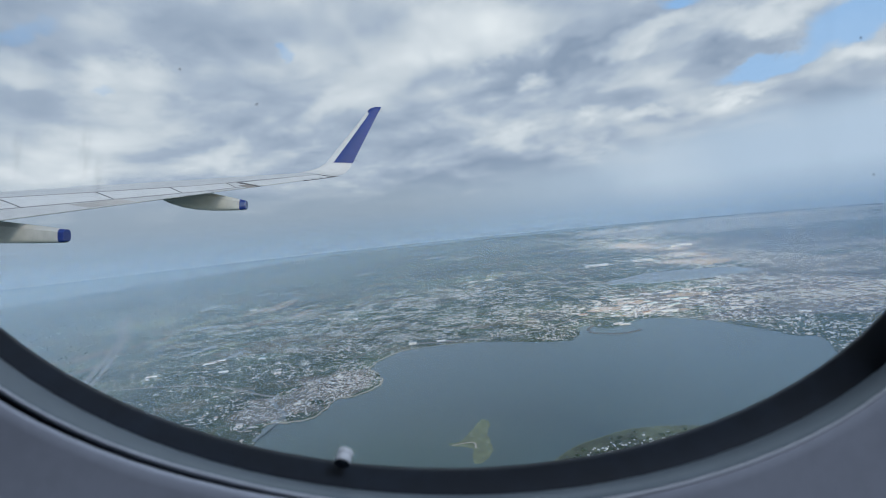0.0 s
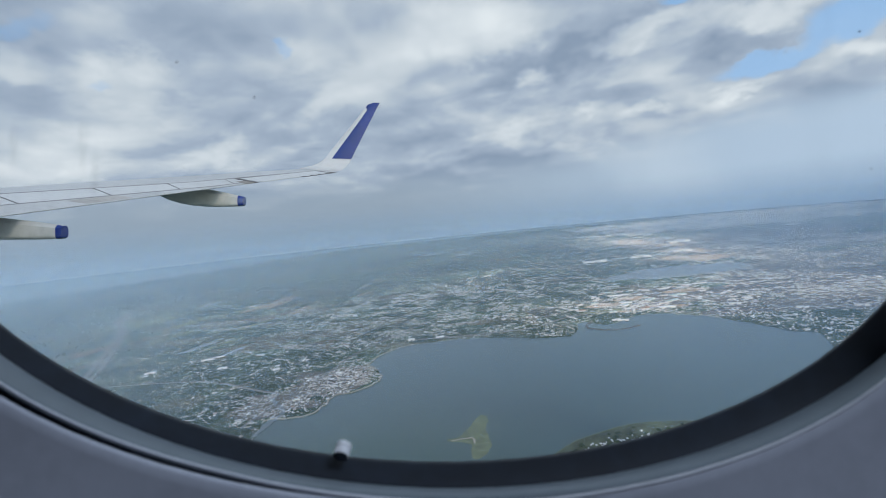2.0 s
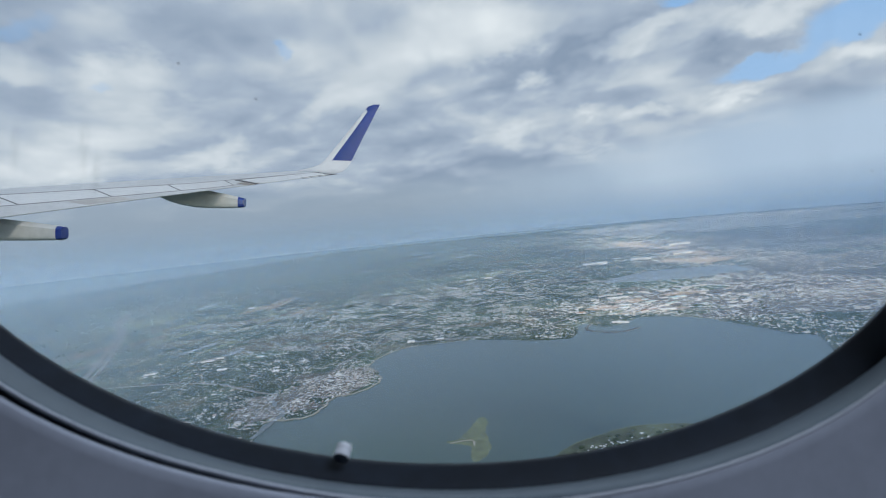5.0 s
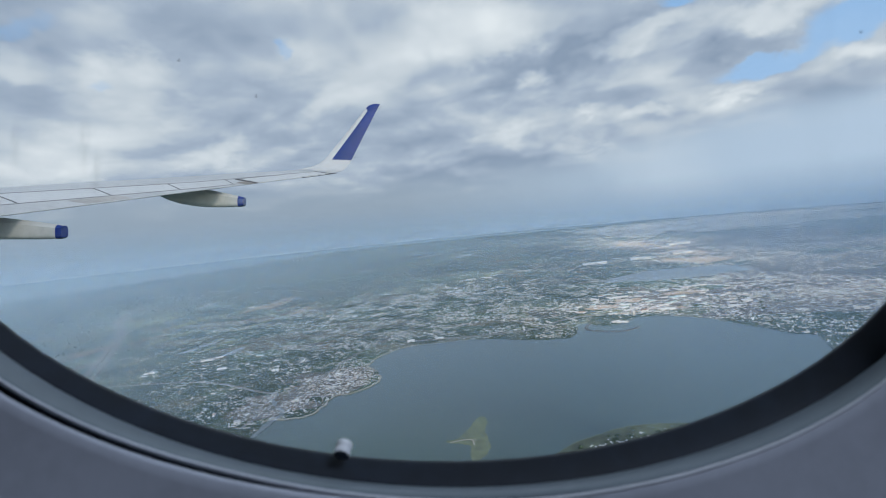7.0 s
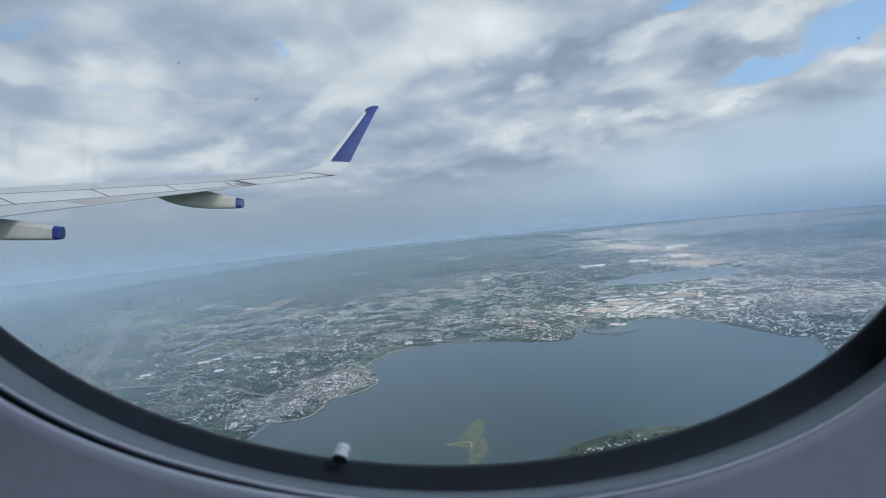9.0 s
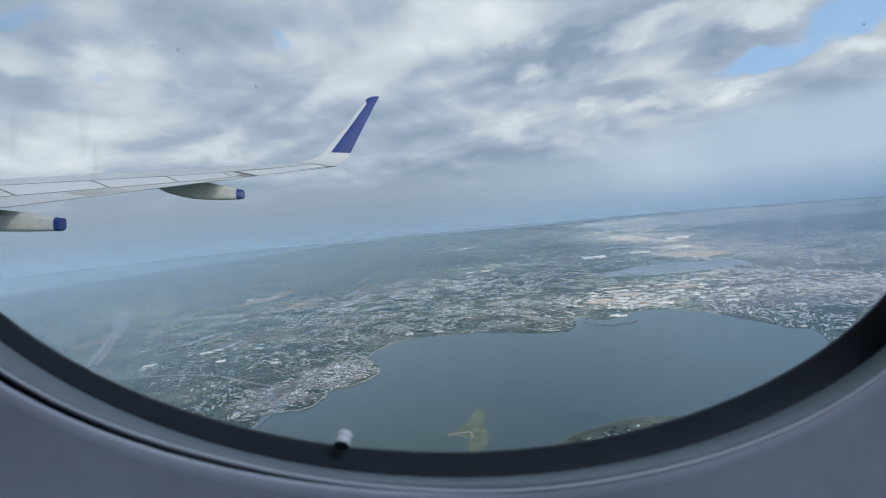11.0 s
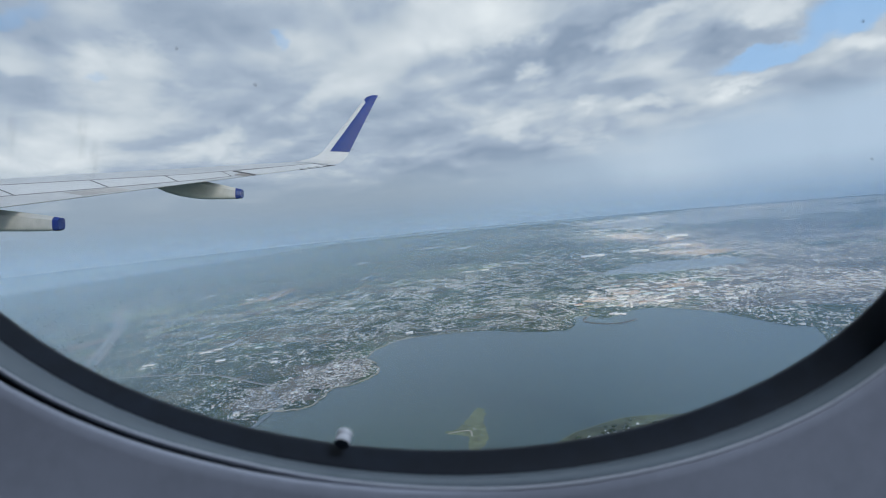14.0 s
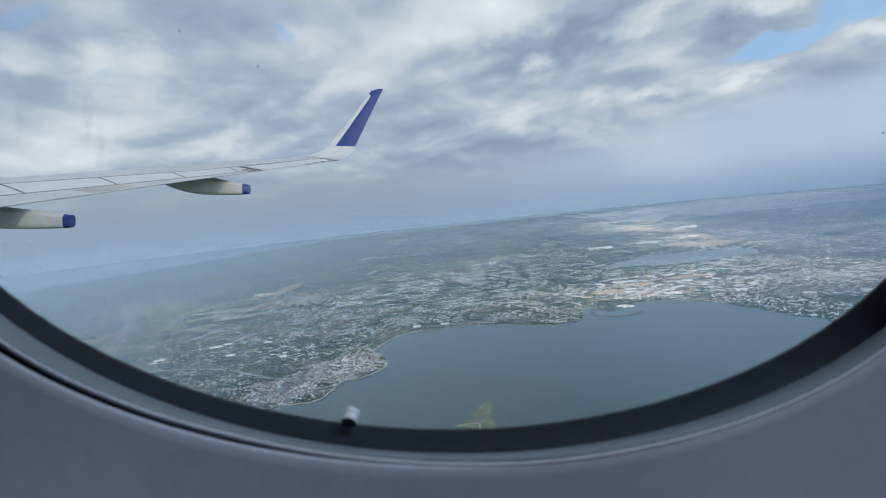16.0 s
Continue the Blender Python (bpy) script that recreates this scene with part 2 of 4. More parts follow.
def tree_material():
    n = Nodes("tree_foliage")
    r = n.island()
    g = n.noise(n.world_place(), 0.8, 5, 0.6)
    col = n.mix(r, (0.026, 0.042, 0.026), (0.065, 0.085, 0.048))
    col = n.mix(n.step(g, 0.35, 0.7), col, (0.03, 0.05, 0.02))
    return n.surface(col, 0.9, spec=0.15, normal=n.bump(g, 0.8, 0.6))


def pane_material():
    """Clear acrylic with dust, smears and faint vertical streaks."""
    n = Nodes("scratched_acrylic")
    p = n.place()
    smear = n.noise(n.vec("MULTIPLY", p, (1.0, 1.0, 0.18)), 55, 4, 0.6, 0.4)
    dust = n.noise(p, 900, 2)
    cloud = n.noise(p, 9, 3)
    f = n.math("ADD", n.math("MULTIPLY", n.step(smear, 0.45, 0.8), 0.04), n.math("MULTIPLY", n.step(dust, 0.6, 0.75), 0.03))
    f = n.math("ADD", f, n.math("MULTIPLY", cloud, 0.025))
    clear = n.node("ShaderNodeBsdfTransparent", {0: (0.97, 0.985, 0.98)})
    veil = n.node("ShaderNodeBsdfTranslucent", {0: (0.8, 0.83, 0.86)})
    gloss = n.node("ShaderNodeBsdfGlossy", {0: (1.0, 1.0, 1.0), "Roughness": 0.04})
    fres = n.math("MULTIPLY", n.node("ShaderNodeFresnel", {0: 1.3}).outputs[0], 0.6)
    m1 = n.node("ShaderNodeMixShader", {0: f, 1: clear.outputs[0], 2: veil.outputs[0]})
    m2 = n.node("ShaderNodeMixShader", {0: fres, 1: m1.outputs[0], 2: gloss.outputs[0]})
    return n.end(m2.outputs[0])


WING_GREY = plain("wing_skin_paint", (0.50, 0.52, 0.54), 0.36, grain=7, vary=0.08)
PANEL_GREY = plain("spoiler_paint", (0.58, 0.60, 0.615), 0.38, grain=6, vary=0.07)
FLAP_GREY = plain("flap_paint", (0.48, 0.50, 0.52), 0.42, grain=6, vary=0.08)
STAIN = plain("oil_smear", (0.46, 0.45, 0.44), 0.5, grain=14, vary=0.12)
FAIRING = plain("fairing_paint", (0.46, 0.47, 0.455), 0.42, grain=9, vary=0.08)
WHITE = plain("white_gloss_paint", (0.57, 0.58, 0.585), 0.25, grain=8, vary=0.04, coat=0.5)
BLUE = plain("indigo_gloss_paint", (0.010, 0.027, 0.18), 0.16, grain=8, vary=0.12, coat=1.0)
GAP = plain("dark_gap", (0.07, 0.07, 0.075), 0.8, grain=20)
HINGE = plain("grey_gap", (0.26, 0.265, 0.28), 0.8, grain=20)
BROWN = plain("stained_metal", (0.24, 0.22, 0.20), 0.6, grain=20)
LINING = plain("cabin_lining_plastic", (0.43, 0.452, 0.52), 0.60, grain=240, vary=0.05, relief=0.0002)
TRIM = plain("grey_trim_plastic", (0.15, 0.185, 0.215), 0.5, grain=180, vary=0.05, relief=0.0002)
RUBBER_AND_SHADE = plain("black_rubber_and_shade", (0.010, 0.017, 0.030), 0.65, grain=150, vary=0.2, relief=0.0002, spec=0.34)
METAL = plain("brushed_metal", (0.72, 0.73, 0.75), 0.35, metal=0.8, grain=300)
LIT_BEAD = plain("lit_edge_plastic", (0.50, 0.52, 0.57), 0.5, grain=240, vary=0.03)
PEG = plain("pale_peg_plastic", (0.78, 0.79, 0.82), 0.4, grain=400)
CABIN = plain("cabin_shell", (0.40, 0.40, 0.42), 0.8, grain=20)


def vapour_material():
    """Vapour of the unseen shade cloud, which lets part of the sun through."""
    n = Nodes("shade_cloud_vapour")
    a = n.step(n.noise(n.world_place(), 0.004, 4), 0.3, 0.7, 0.60, 0.86)
    white = n.node("ShaderNodeBsdfDiffuse", {0: (0.85, 0.86, 0.88)})
    clear = n.node("ShaderNodeBsdfTransparent")
    return n.end(n.node("ShaderNodeMixShader", {0: a, 1: clear.outputs[0], 2: white.outputs[0]}).outputs[0])


def smudge_material():
    """A thin film of grease that thins out towards its rim."""
    n = Nodes("grease_smudge")
    p = n.place()
    a = n.math("MULTIPLY", n.step(n.vec("LENGTH", p), 0.0, 1.0, 0.11, 0.0), n.step(n.noise(n.vec("MULTIPLY", p, (2.0, 0.5, 1.0)), 2.0, 3), 0.3, 0.6))
    film = n.node("ShaderNodeBsdfDiffuse", {0: (0.42, 0.43, 0.45)})
    clear = n.node("ShaderNodeBsdfTransparent")
    return n.end(n.node("ShaderNodeMixShader", {0: a, 1: clear.outputs[0], 2: film.outputs[0]}).outputs[0])


SMUDGE = smudge_material()
SHADE_CLOUD = vapour_material()
LAND, WATER, HOUSES, TREES, PANE = land_material(), water_material(), house_material(), tree_material(), pane_material()
# paler than the lagoon: the sky's reflection is put into the base colour
POND = water_material("pond_water", (0.09, 0.115, 0.135), (0.09, 0.115, 0.135))
SKY = sky_dome_material()
SAND = plain("pale_sand", (0.33, 0.31, 0.26), 0.95, grain=0.3, vary=0.15)
SHOAL = plain("weedy_sandbank", (0.155, 0.185, 0.115), 0.9, grain=0.15, vary=0.25)
MEADOW = plain("bright_meadow", (0.17, 0.20, 0.10), 0.95, grain=0.05, vary=0.2)
SOIL = plain("ploughed_soil", (0.24, 0.18, 0.13), 0.95, grain=0.05, vary=0.2)
SUNLIT_GROUND = plain("bare_ground_sun_tint", (0.46, 0.35, 0.25), 0.95, grain=0.03, vary=0.22)
ASPHALT = plain("road_asphalt", (0.16, 0.16, 0.16), 0.9, grain=0.4, vary=0.15)
PAVED = plain("town_ground", (0.118, 0.112, 0.098), 0.95, grain=0.12, vary=0.3)
SCRUB = plain("island_scrub", (0.095, 0.12, 0.075), 0.95, grain=0.09, vary=0.3)
GROVE = plain("dark_thicket", (0.022, 0.036, 0.026), 0.95, grain=0.3, vary=0.3)
ROOF = plain("pale_roof_sheet", (0.66, 0.67, 0.68), 0.5, grain=0.6, vary=0.12)
ROOF_TEAL = plain("teal_roof_sheet", (0.36, 0.50, 0.50), 0.5, grain=0.6, vary=0.12)
WALLS = plain("rendered_wall", (0.60, 0.57, 0.52), 0.85, grain=0.8, vary=0.12)
TILES = plain("terracotta_roof", (0.34, 0.20, 0.14), 0.85, grain=1.2, vary=0.2)


# ---- mesh tools ----
def mesh_ob(name, verts, faces, material, parent=None, label="", smooth=False):
    me = bpy.data.meshes.new(name)
    me.from_pydata([tuple(v) for v in verts], [], [tuple(f) for f in faces])
    me.materials.append(material)
    if smooth:
        me.polygons.foreach_set("use_smooth", [True] * len(me.polygons))
    me.update()
    ob = new(name, me)
    if parent:
        ob.parent = parent
    if label:
        ob["label"] = label
    return ob


def part(name, bm, material, parent=None, label="", smooth=False):
    bmesh.ops.recalc_face_normals(bm, faces=bm.faces)
    me = bpy.data.meshes.new(name)
    bm.to_mesh(me)
    bm.free()
    me.materials.append(material)
    if smooth:
        me.polygons.foreach_set("use_smooth", [True] * len(me.polygons))
    ob = new(name, me)
    if parent:
        ob.parent = parent
    if label:
        ob["label"] = label
    return ob


def empty(name, m):
    ob = new(name)
    ob.matrix_world = m
    return ob


def loft(loops, closed=True, caps=False):
    """A bmesh skin over loops of equal length."""
    bm = bmesh.new()
    vs = [[bm.verts.new(p) for p in loop] for loop in loops]
    k = len(loops[0])
    for a, b in zip(vs, vs[1:]):
        for i in range(k if closed else k - 1):
            j = (i + 1) % k
            bm.faces.new((a[i], a[j], b[j], b[i]))
    if caps:
        bm.faces.new(vs[0][::-1])
        bm.faces.new(vs[-1])
    return bm


def crease(bm, angle=0.42):
    """Keep the corners of a smooth skin sharp."""
    bm.normal_update()
    for e in bm.edges:
        if len(e.link_faces) == 2 and e.calc_face_angle() > angle:
            e.smooth = False
    return bm


def spline(points, steps=8, closed=False):
    """A smooth line through plan points."""
    pts = [Vector((*p, 0)) if len(p) == 2 else Vector(p) for p in points]
    k = len(pts)
    out = []
    for i in range(k if closed else k - 1):
        p0, p1, p2, p3 = (pts[(i + o) % k] if closed else pts[min(max(i + o, 0), k - 1)] for o in (-1, 0, 1, 2))
        for s in range(steps):
            t = s / steps
            out.append(0.5 * (2 * p1 + (p2 - p0) * t + (2 * p0 - 5 * p1 + 4 * p2 - p3) * t * t + (3 * p1 - p0 - 3 * p2 + p3) * t ** 3))
    if not closed:
        out.append(pts[-1])
    return out


def ragged(line, amount, size):
    return [p + Vector((noise.noise(p / size + Vector((3.1, 0, 0))), noise.noise(p / size + Vector((0, 7.7, 1))), 0)) * amount + Vector((noise.noise(p / size * 3.3), noise.noise(p / size * 3.3 + Vector((0, 5, 0))), 0)) * amount * 0.4 for p in line]


def slab(name, outline, z0, z1, material, parent=None, label=""):
    """A flat piece of ground with a real edge, from a plan outline."""
    from_top = [Vector((p.x, p.y, z1)) for p in outline]
    tris = tessellate([[Vector((p.x, p.y, 0)) for p in outline]])
    k = len(outline)
    verts = from_top + [Vector((p.x, p.y, z0)) for p in outline]
    faces = [t for t in tris] + [(i, (i + 1) % k, k + (i + 1) % k, k + i) for i in range(k)]
    ob = mesh_ob(name, verts, faces, material, parent, label)
    bm = bmesh.new()
    bm.from_mesh(ob.data)
    bmesh.ops.recalc_face_normals(bm, faces=bm.faces)
    for f in bm.faces:
        if abs(f.normal.z) > 0.9 and f.normal.z < 0:
            f.normal_flip()
    bm.to_mesh(ob.data)
    bm.free()
    return ob


def ribbon(name, line, width, z, thick, material, parent=None, label=""):
    loops = []
    for i, p in enumerate(line):
        d = line[min(i + 1, len(line) - 1)] - line[max(i - 1, 0)]
        s = Vector((-d.y, d.x, 0)).normalized() * width / 2
        loops.append([(p.x + s.x, p.y + s.y, z - thick), (p.x + s.x, p.y + s.y, z), (p.x - s.x, p.y - s.y, z), (p.x - s.x, p.y - s.y, z - thick)])
    return part(name, loft(loops, True, True), material, parent, label)


def inside(poly, x, y):
    """Which of the plan points lie within a polygon (numpy arrays)."""
    px, py = np.array([p.x for p in poly]), np.array([p.y for p in poly])
    qx, qy = np.roll(px, -1), np.roll(py, -1)
    hit = np.zeros(len(x), bool)
    for ax, ay, bx, by in zip(px, py, qx, qy):
        if ay != by:
            cross = ((ay > y) != (by > y)) & (x < (bx - ax) * (y - ay) / (by - ay) + ax)
            hit ^= cross
    return hit


# ---- sky and air ----
DOME = 4930.0
az, el = np.radians(np.linspace(-82, 82, 83)), np.radians(np.linspace(-6, 80, 44))
dome = mesh_ob("backdrop_sky", [(DOME * math.sin(a) * math.cos(e), DOME * math.cos(a) * math.cos(e), DOME * math.sin(e)) for e in el for a in az],
               [(j * 83 + i, j * 83 + i + 1, (j + 1) * 83 + i + 1, (j + 1) * 83 + i) for j in range(43) for i in range(82)], SKY, smooth=True)
dome.location = (0, 0, ALT)
tagged(dome, "cloudy daytime sky with grey and white cloud over blue gaps", "sky", kind="structure")


def haze_sheet(radius, colour):
    """A sheet that stands in for the haze over the land at one distance."""
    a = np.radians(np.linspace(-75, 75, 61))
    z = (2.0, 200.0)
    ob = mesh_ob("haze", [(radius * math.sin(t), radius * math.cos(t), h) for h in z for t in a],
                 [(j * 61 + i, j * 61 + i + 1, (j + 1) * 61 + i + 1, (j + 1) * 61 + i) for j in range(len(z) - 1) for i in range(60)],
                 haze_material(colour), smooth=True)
    return tagged(ob, "added sheet standing in for pale blue haze over the plain", "haze", kind="stuff")


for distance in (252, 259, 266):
    haze_sheet(distance, (0.43, 0.582, 0.775))

# ---- land and water ----
COAST = [(-181, 352), (-169, 359), (-175, 399), (-147, 403), (-136, 407), (-128, 425), (-123, 447), (-108, 455), (-88, 472), (-82, 491),
         (-91, 517), (-103, 551), (-84, 594), (-64, 614), (-26, 621), (35, 619), (105, 589), (143, 583), (159, 604), (175, 645), (192, 648),
         (197, 628), (216, 627), (242, 644), (268, 659), (312, 643), (341, 610), (361, 561), (376, 517), (392, 498), (365, 447), (380, 431), (435, 427)]
FAR_COAST = [(2700, 4020), (2537, 4100), (2062, 4150), (1595, 4203), (1073, 4154), (581, 4236), (-438, 4137), (-1015, 3839), (-1465, 2739), (-1674, 2325), (-1835, 1897), (-2100, 1600)]
shore = ragged(spline(COAST, 7), 4.0, 14)
edge = shore + [Vector(p) for p in ((700, 330, 0), (1500, 250, 0), (3300, 900, 0), (3300, 3400, 0))]
edge += ragged(spline(FAR_COAST, 8), 45, 260) + [Vector(p) for p in ((-2600, 900, 0), (-1500, 120, 0), (-600, 90, 0), (-330, 190, 0), (-230, 300, 0))]
sea = mesh_ob("water", [(-9000, -3000, 0), (9000, -3000, 0), (9000, 6000, 0), (-9000, 6000, 0)], [(0, 1, 2, 3)], WATER)
tagged(sea, "grey-blue lagoon and sea with faint wind streaks", "water", kind="structure")
land = slab("ground", edge, -2.0, 0.6, LAND)
tagged(land, "green and brown coastal plain of fields and woods", "land", kind="structure")


def blob(cx, cy, rx, ry, seed, rough=0.22, k=40, turn=0.0):
    out = []
    for i in range(k):
        a = 2 * math.pi * i / k
        r = 1 + rough * 2 * noise.noise(Vector((math.cos(a) * 1.6 + seed * 3.7, math.sin(a) * 1.6, seed)))
        u, v, c, t = rx * r * math.cos(a), ry * r * math.sin(a), math.cos(turn), math.sin(turn)
        out.append(Vector((cx + u * c - v * t, cy + u * t + v * c, 0)))
    return out


def streak(a, b, wide, seed, rough=0.3):
    """A long uneven patch from one plan point to another."""
    return blob((a[0] + b[0]) / 2, (a[1] + b[1]) / 2, math.dist(a, b) / 2, wide / 2, seed, rough, 32, math.atan2(b[1] - a[1], b[0] - a[0]))


lake_line = ragged(spline([(328, 1010), (400, 1060), (480, 1100), (570, 1085), (652, 1062), (640, 985), (560, 965), (444, 950), (370, 975)], 5, True), 10, 50)
lake = slab("pond", lake_line, 0.2, 0.95, POND)
tagged(lake, "long grey-blue lake behind the town", "lake", kind="structure")
PONDS = [((-648, 1184), (-637, 1298), 17), ((-683, 1660), (-625, 1690), 22), ((-493, 1399), (-483, 1466), 16), ((-537, 926), (-480, 948), 16), ((-358, 1767), (-301, 1863), 30), ((-240, 1279), (-228, 1352), 18),
         ((-337, 1469), (-314, 1540), 20), ((-820, 2150), (-700, 2240), 40), ((40, 2100), (140, 2220), 40), ((-420, 690), (-385, 770), 11), ((-150, 2300), (0, 2420), 50), ((-330, 660), (-318, 705), 9)]
for i, (a, b, wide) in enumerate(PONDS):
    tagged(slab("pond", streak(a, b, wide, i + 1), 0.2, 0.95, POND), "pale pond among dark fields, sky reflection put into its colour", "pond", "inland ponds", "structure")

rim = slab("island_shore", blob(132, 284, 80, 48, 11, 0.12), -1.0, 0.5, SHOAL)
tagged(rim, "pale weedy shore round the island", "shore", kind="structure")
island = slab("island", blob(132, 284, 78, 46, 11, 0.12), -1.0, 1.2, SCRUB)
tagged(island, "dark wooded island with scattered pale houses in the lagoon", "island", kind="structure")
bank = slab("sandbank", ragged(spline([(14, 372), (20, 366), (17, 346), (18, 320), (9, 304), (3, 309), (4, 326), (-9, 331), (-13, 336), (-3, 340)], 6, True), 1.5, 6), -0.5, 0.12, SHOAL)
tagged(bank, "narrow yellow-green sandbank awash in the lagoon", "sandbank", kind="structure")
spit = ribbon("sand_spit", ragged(spline([(-10, 333), (0, 335), (6, 334), (7, 326)], 6), 0.6, 4), 1.3, 0.25, 0.4, SAND)
tagged(spit, "thin pale sand ridge on the sandbank", "sand", kind="structure")
wall_line = [p + Vector((-0.8, 1.0, 0)) for p in shore[14:95]]
creek = ribbon("creek", ragged(spline([(-172, 372), (-169, 388), (-166, 406), (-163, 420), (-176, 440), (-196, 470)], 6), 1.0, 8), 4.0, 0.90, 0.4, POND)
tagged(creek, "narrow creek running inland beside the town", "creek", kind="structure")
tagged(ribbon("seawall", wall_line, 1.8, 0.95, 0.9, SAND), "pale stone seawall along the shore", "seawall", kind="structure")

tagged(ribbon("breakwater", spline([(192, 646), (180, 628), (178, 612), (190, 600), (206, 592), (226, 594), (242, 604)], 5), 3.2, 1.1, 1.4, PAVED), "low brown stone breakwater round a basin", "breakwater", kind="structure")
tagged(slab("grove", blob(147, 738, 22, 34, 77, 0.25), 0.3, 0.92, GROVE), "dark wooded hollow among the houses", "grove", kind="structure")
for i, (pts, w) in enumerate([([(-860, 1240), (-799, 1104), (-690, 960), (-590, 790), (-500, 620), (-440, 480)], 7.0), ([(-848, 1240), (-786, 1104), (-676, 955), (-577, 788), (-488, 622), (-428, 484)], 6.0),
                              ([(-440, 560), (-300, 540), (-200, 480), (-130, 452)], 3.0), ([(-190, 395), (-150, 520), (-110, 640), (60, 900), (200, 1100)], 3.0), ([(-60, 640), (100, 640), (180, 690), (320, 690), (520, 600), (900, 520)], 4.0)]):
    tagged(ribbon("road", spline(pts, 8), w, 0.95 + 0.06 * i, 0.4, ASPHALT), "grey paved road across the plain", "road", "roads", "structure")
for i, (cx, cy, rx, ry) in enumerate([(-140, 500, 44, 44), (-176, 445, 40, 34), (380, 780, 70, 70), (330, 722, 46, 20), (640, 1240, 130, 60), (620, 800, 200, 120), (820, 1700, 200, 300), (1000, 1300, 300, 200), (500, 650, 130, 60), (760, 980, 260, 140), (1250, 1750, 330, 260)]):
    tagged(slab("pavement", blob(cx, cy, rx, ry, i + 60, 0.3, 36), 0.3, 0.68 + 0.008 * i, PAVED), "grey-brown built-up ground between houses", "built-up ground", "town ground", "structure")
FIELDS = [((-698, 977), (-630, 1100), 34, MEADOW), ((-760, 1000), (-690, 1120), 26, MEADOW), ((-424, 1063), (-426, 1272), 40, SOIL), ((-470, 1040), (-455, 1160), 26, SOIL), ((95, 1300), (165, 1400), 50, MEADOW), ((-560, 940), (-530, 1040), 26, MEADOW),
          ((-520, 780), (-500, 870), 20, MEADOW), ((-620, 730), (-600, 830), 22, SOIL), ((-330, 950), (-320, 1050), 26, SOIL), ((200, 700), (280, 706), 22, MEADOW), ((-590, 640), (-560, 720), 18, MEADOW), ((-700, 820), (-680, 900), 24, MEADOW)]
for i, (a, b, wide, m) in enumerate(FIELDS):
    tagged(slab("field", streak(a, b, wide, i + 30), 0.3, 0.75 + 0.006 * i, m), "pale open field among darker green ones", "field", "open fields", "structure")

# bare ground slabs; the warm sun patches are put into their colour
for i, (cx, cy, rx, ry) in enumerate([(672, 1215, 62, 62), (612, 1265, 40, 34), (752, 1900, 58, 190), (790, 1640, 42, 60), (2113, 3691, 210, 150), (258, 700, 26, 14), (330, 690, 24, 12), (246, 747, 30, 16), (300, 778, 26, 14), (400, 800, 34, 16), (720, 1420, 60, 70)]):
    tagged(slab("sun_tinted_ground", blob(cx, cy, rx, ry, i + 90, 0.3, 30), 0.3, 0.79, SUNLIT_GROUND), "pale bare ground with warm sunlight painted into its colour", "bare ground", "bare patches", "structure")
strips = random.Random(12)
for i in range(34):
    cx, cy = strips.uniform(-760, -180), strips.uniform(640, 1500)
    line = [Vector((cx + a * strips.uniform(3, 6), cy + a * 11 + strips.uniform(-3, 3), 0)) for a in range(-3, 4)]
    tagged(ribbon("field", spline([(p.x, p.y) for p in line], 4), strips.uniform(3, 9), 0.86, 0.3, strips.choice((MEADOW, MEADOW, SOIL))), "narrow pale strip field among darker green ones", "field", "strip fields", "structure")

# ---- buildings and trees ----
rng = np.random.default_rng(5)


def towns(x, y):
    """How thickly a place is built up, 0 to 1."""
    d = np.zeros(len(x))
    for cx, cy, rx, ry, k in [(-128, 500, 44, 52, 2.4), (-178, 440, 46, 40, 1.8), (-215, 415, 38, 30, 0.5), (60, 760, 95, 120, 1.05), (135, 740, 65, 95, 1.18), (150, 610, 40, 22, 0.9), (-60, 720, 170, 130, 0.6),
                              (-210, 620, 170, 120, 0.42), (-330, 560, 120, 60, 0.25), (40, 1000, 240, 180, 0.5), (300, 720, 90, 60, 0.7), (380, 800, 80, 90, 0.9), (420, 700, 110, 80, 0.7), (-150, 900, 220, 160, 0.45),
                              (620, 820, 300, 230, 1.1), (900, 1300, 420, 380, 1.0), (800, 1900, 260, 420, 0.8), (430, 1270, 130, 60, 0.6), (650, 1240, 150, 70, 1.0), (1500, 2600, 800, 700, 0.6), (2300, 3300, 700, 600, 0.5), (200, 1350, 140, 60, 0.3), (480, 520, 120, 60, 0.7), (600, 600, 220, 130, 0.75), (-430, 700, 120, 40, 0.2), (-350, 860, 220, 80, 0.26)]:
        d = np.maximum(d, k * np.exp(-(((x - cx) / rx) ** 2 + ((y - cy) / ry) ** 2) * 0.8))
    return np.maximum(d, 0.04)


def patchy(x, y, size):
    return np.array([noise.noise(Vector((a / size, b / size, 4.2))) for a, b in zip(x, y)])


def sites(count, x0, x1, y0, y1):
    x, y = rng.uniform(x0, x1, count), rng.uniform(y0, y1, count)
    keep = inside(edge, x, y) & ~inside(lake_line, x, y)
    return x[keep], y[keep]


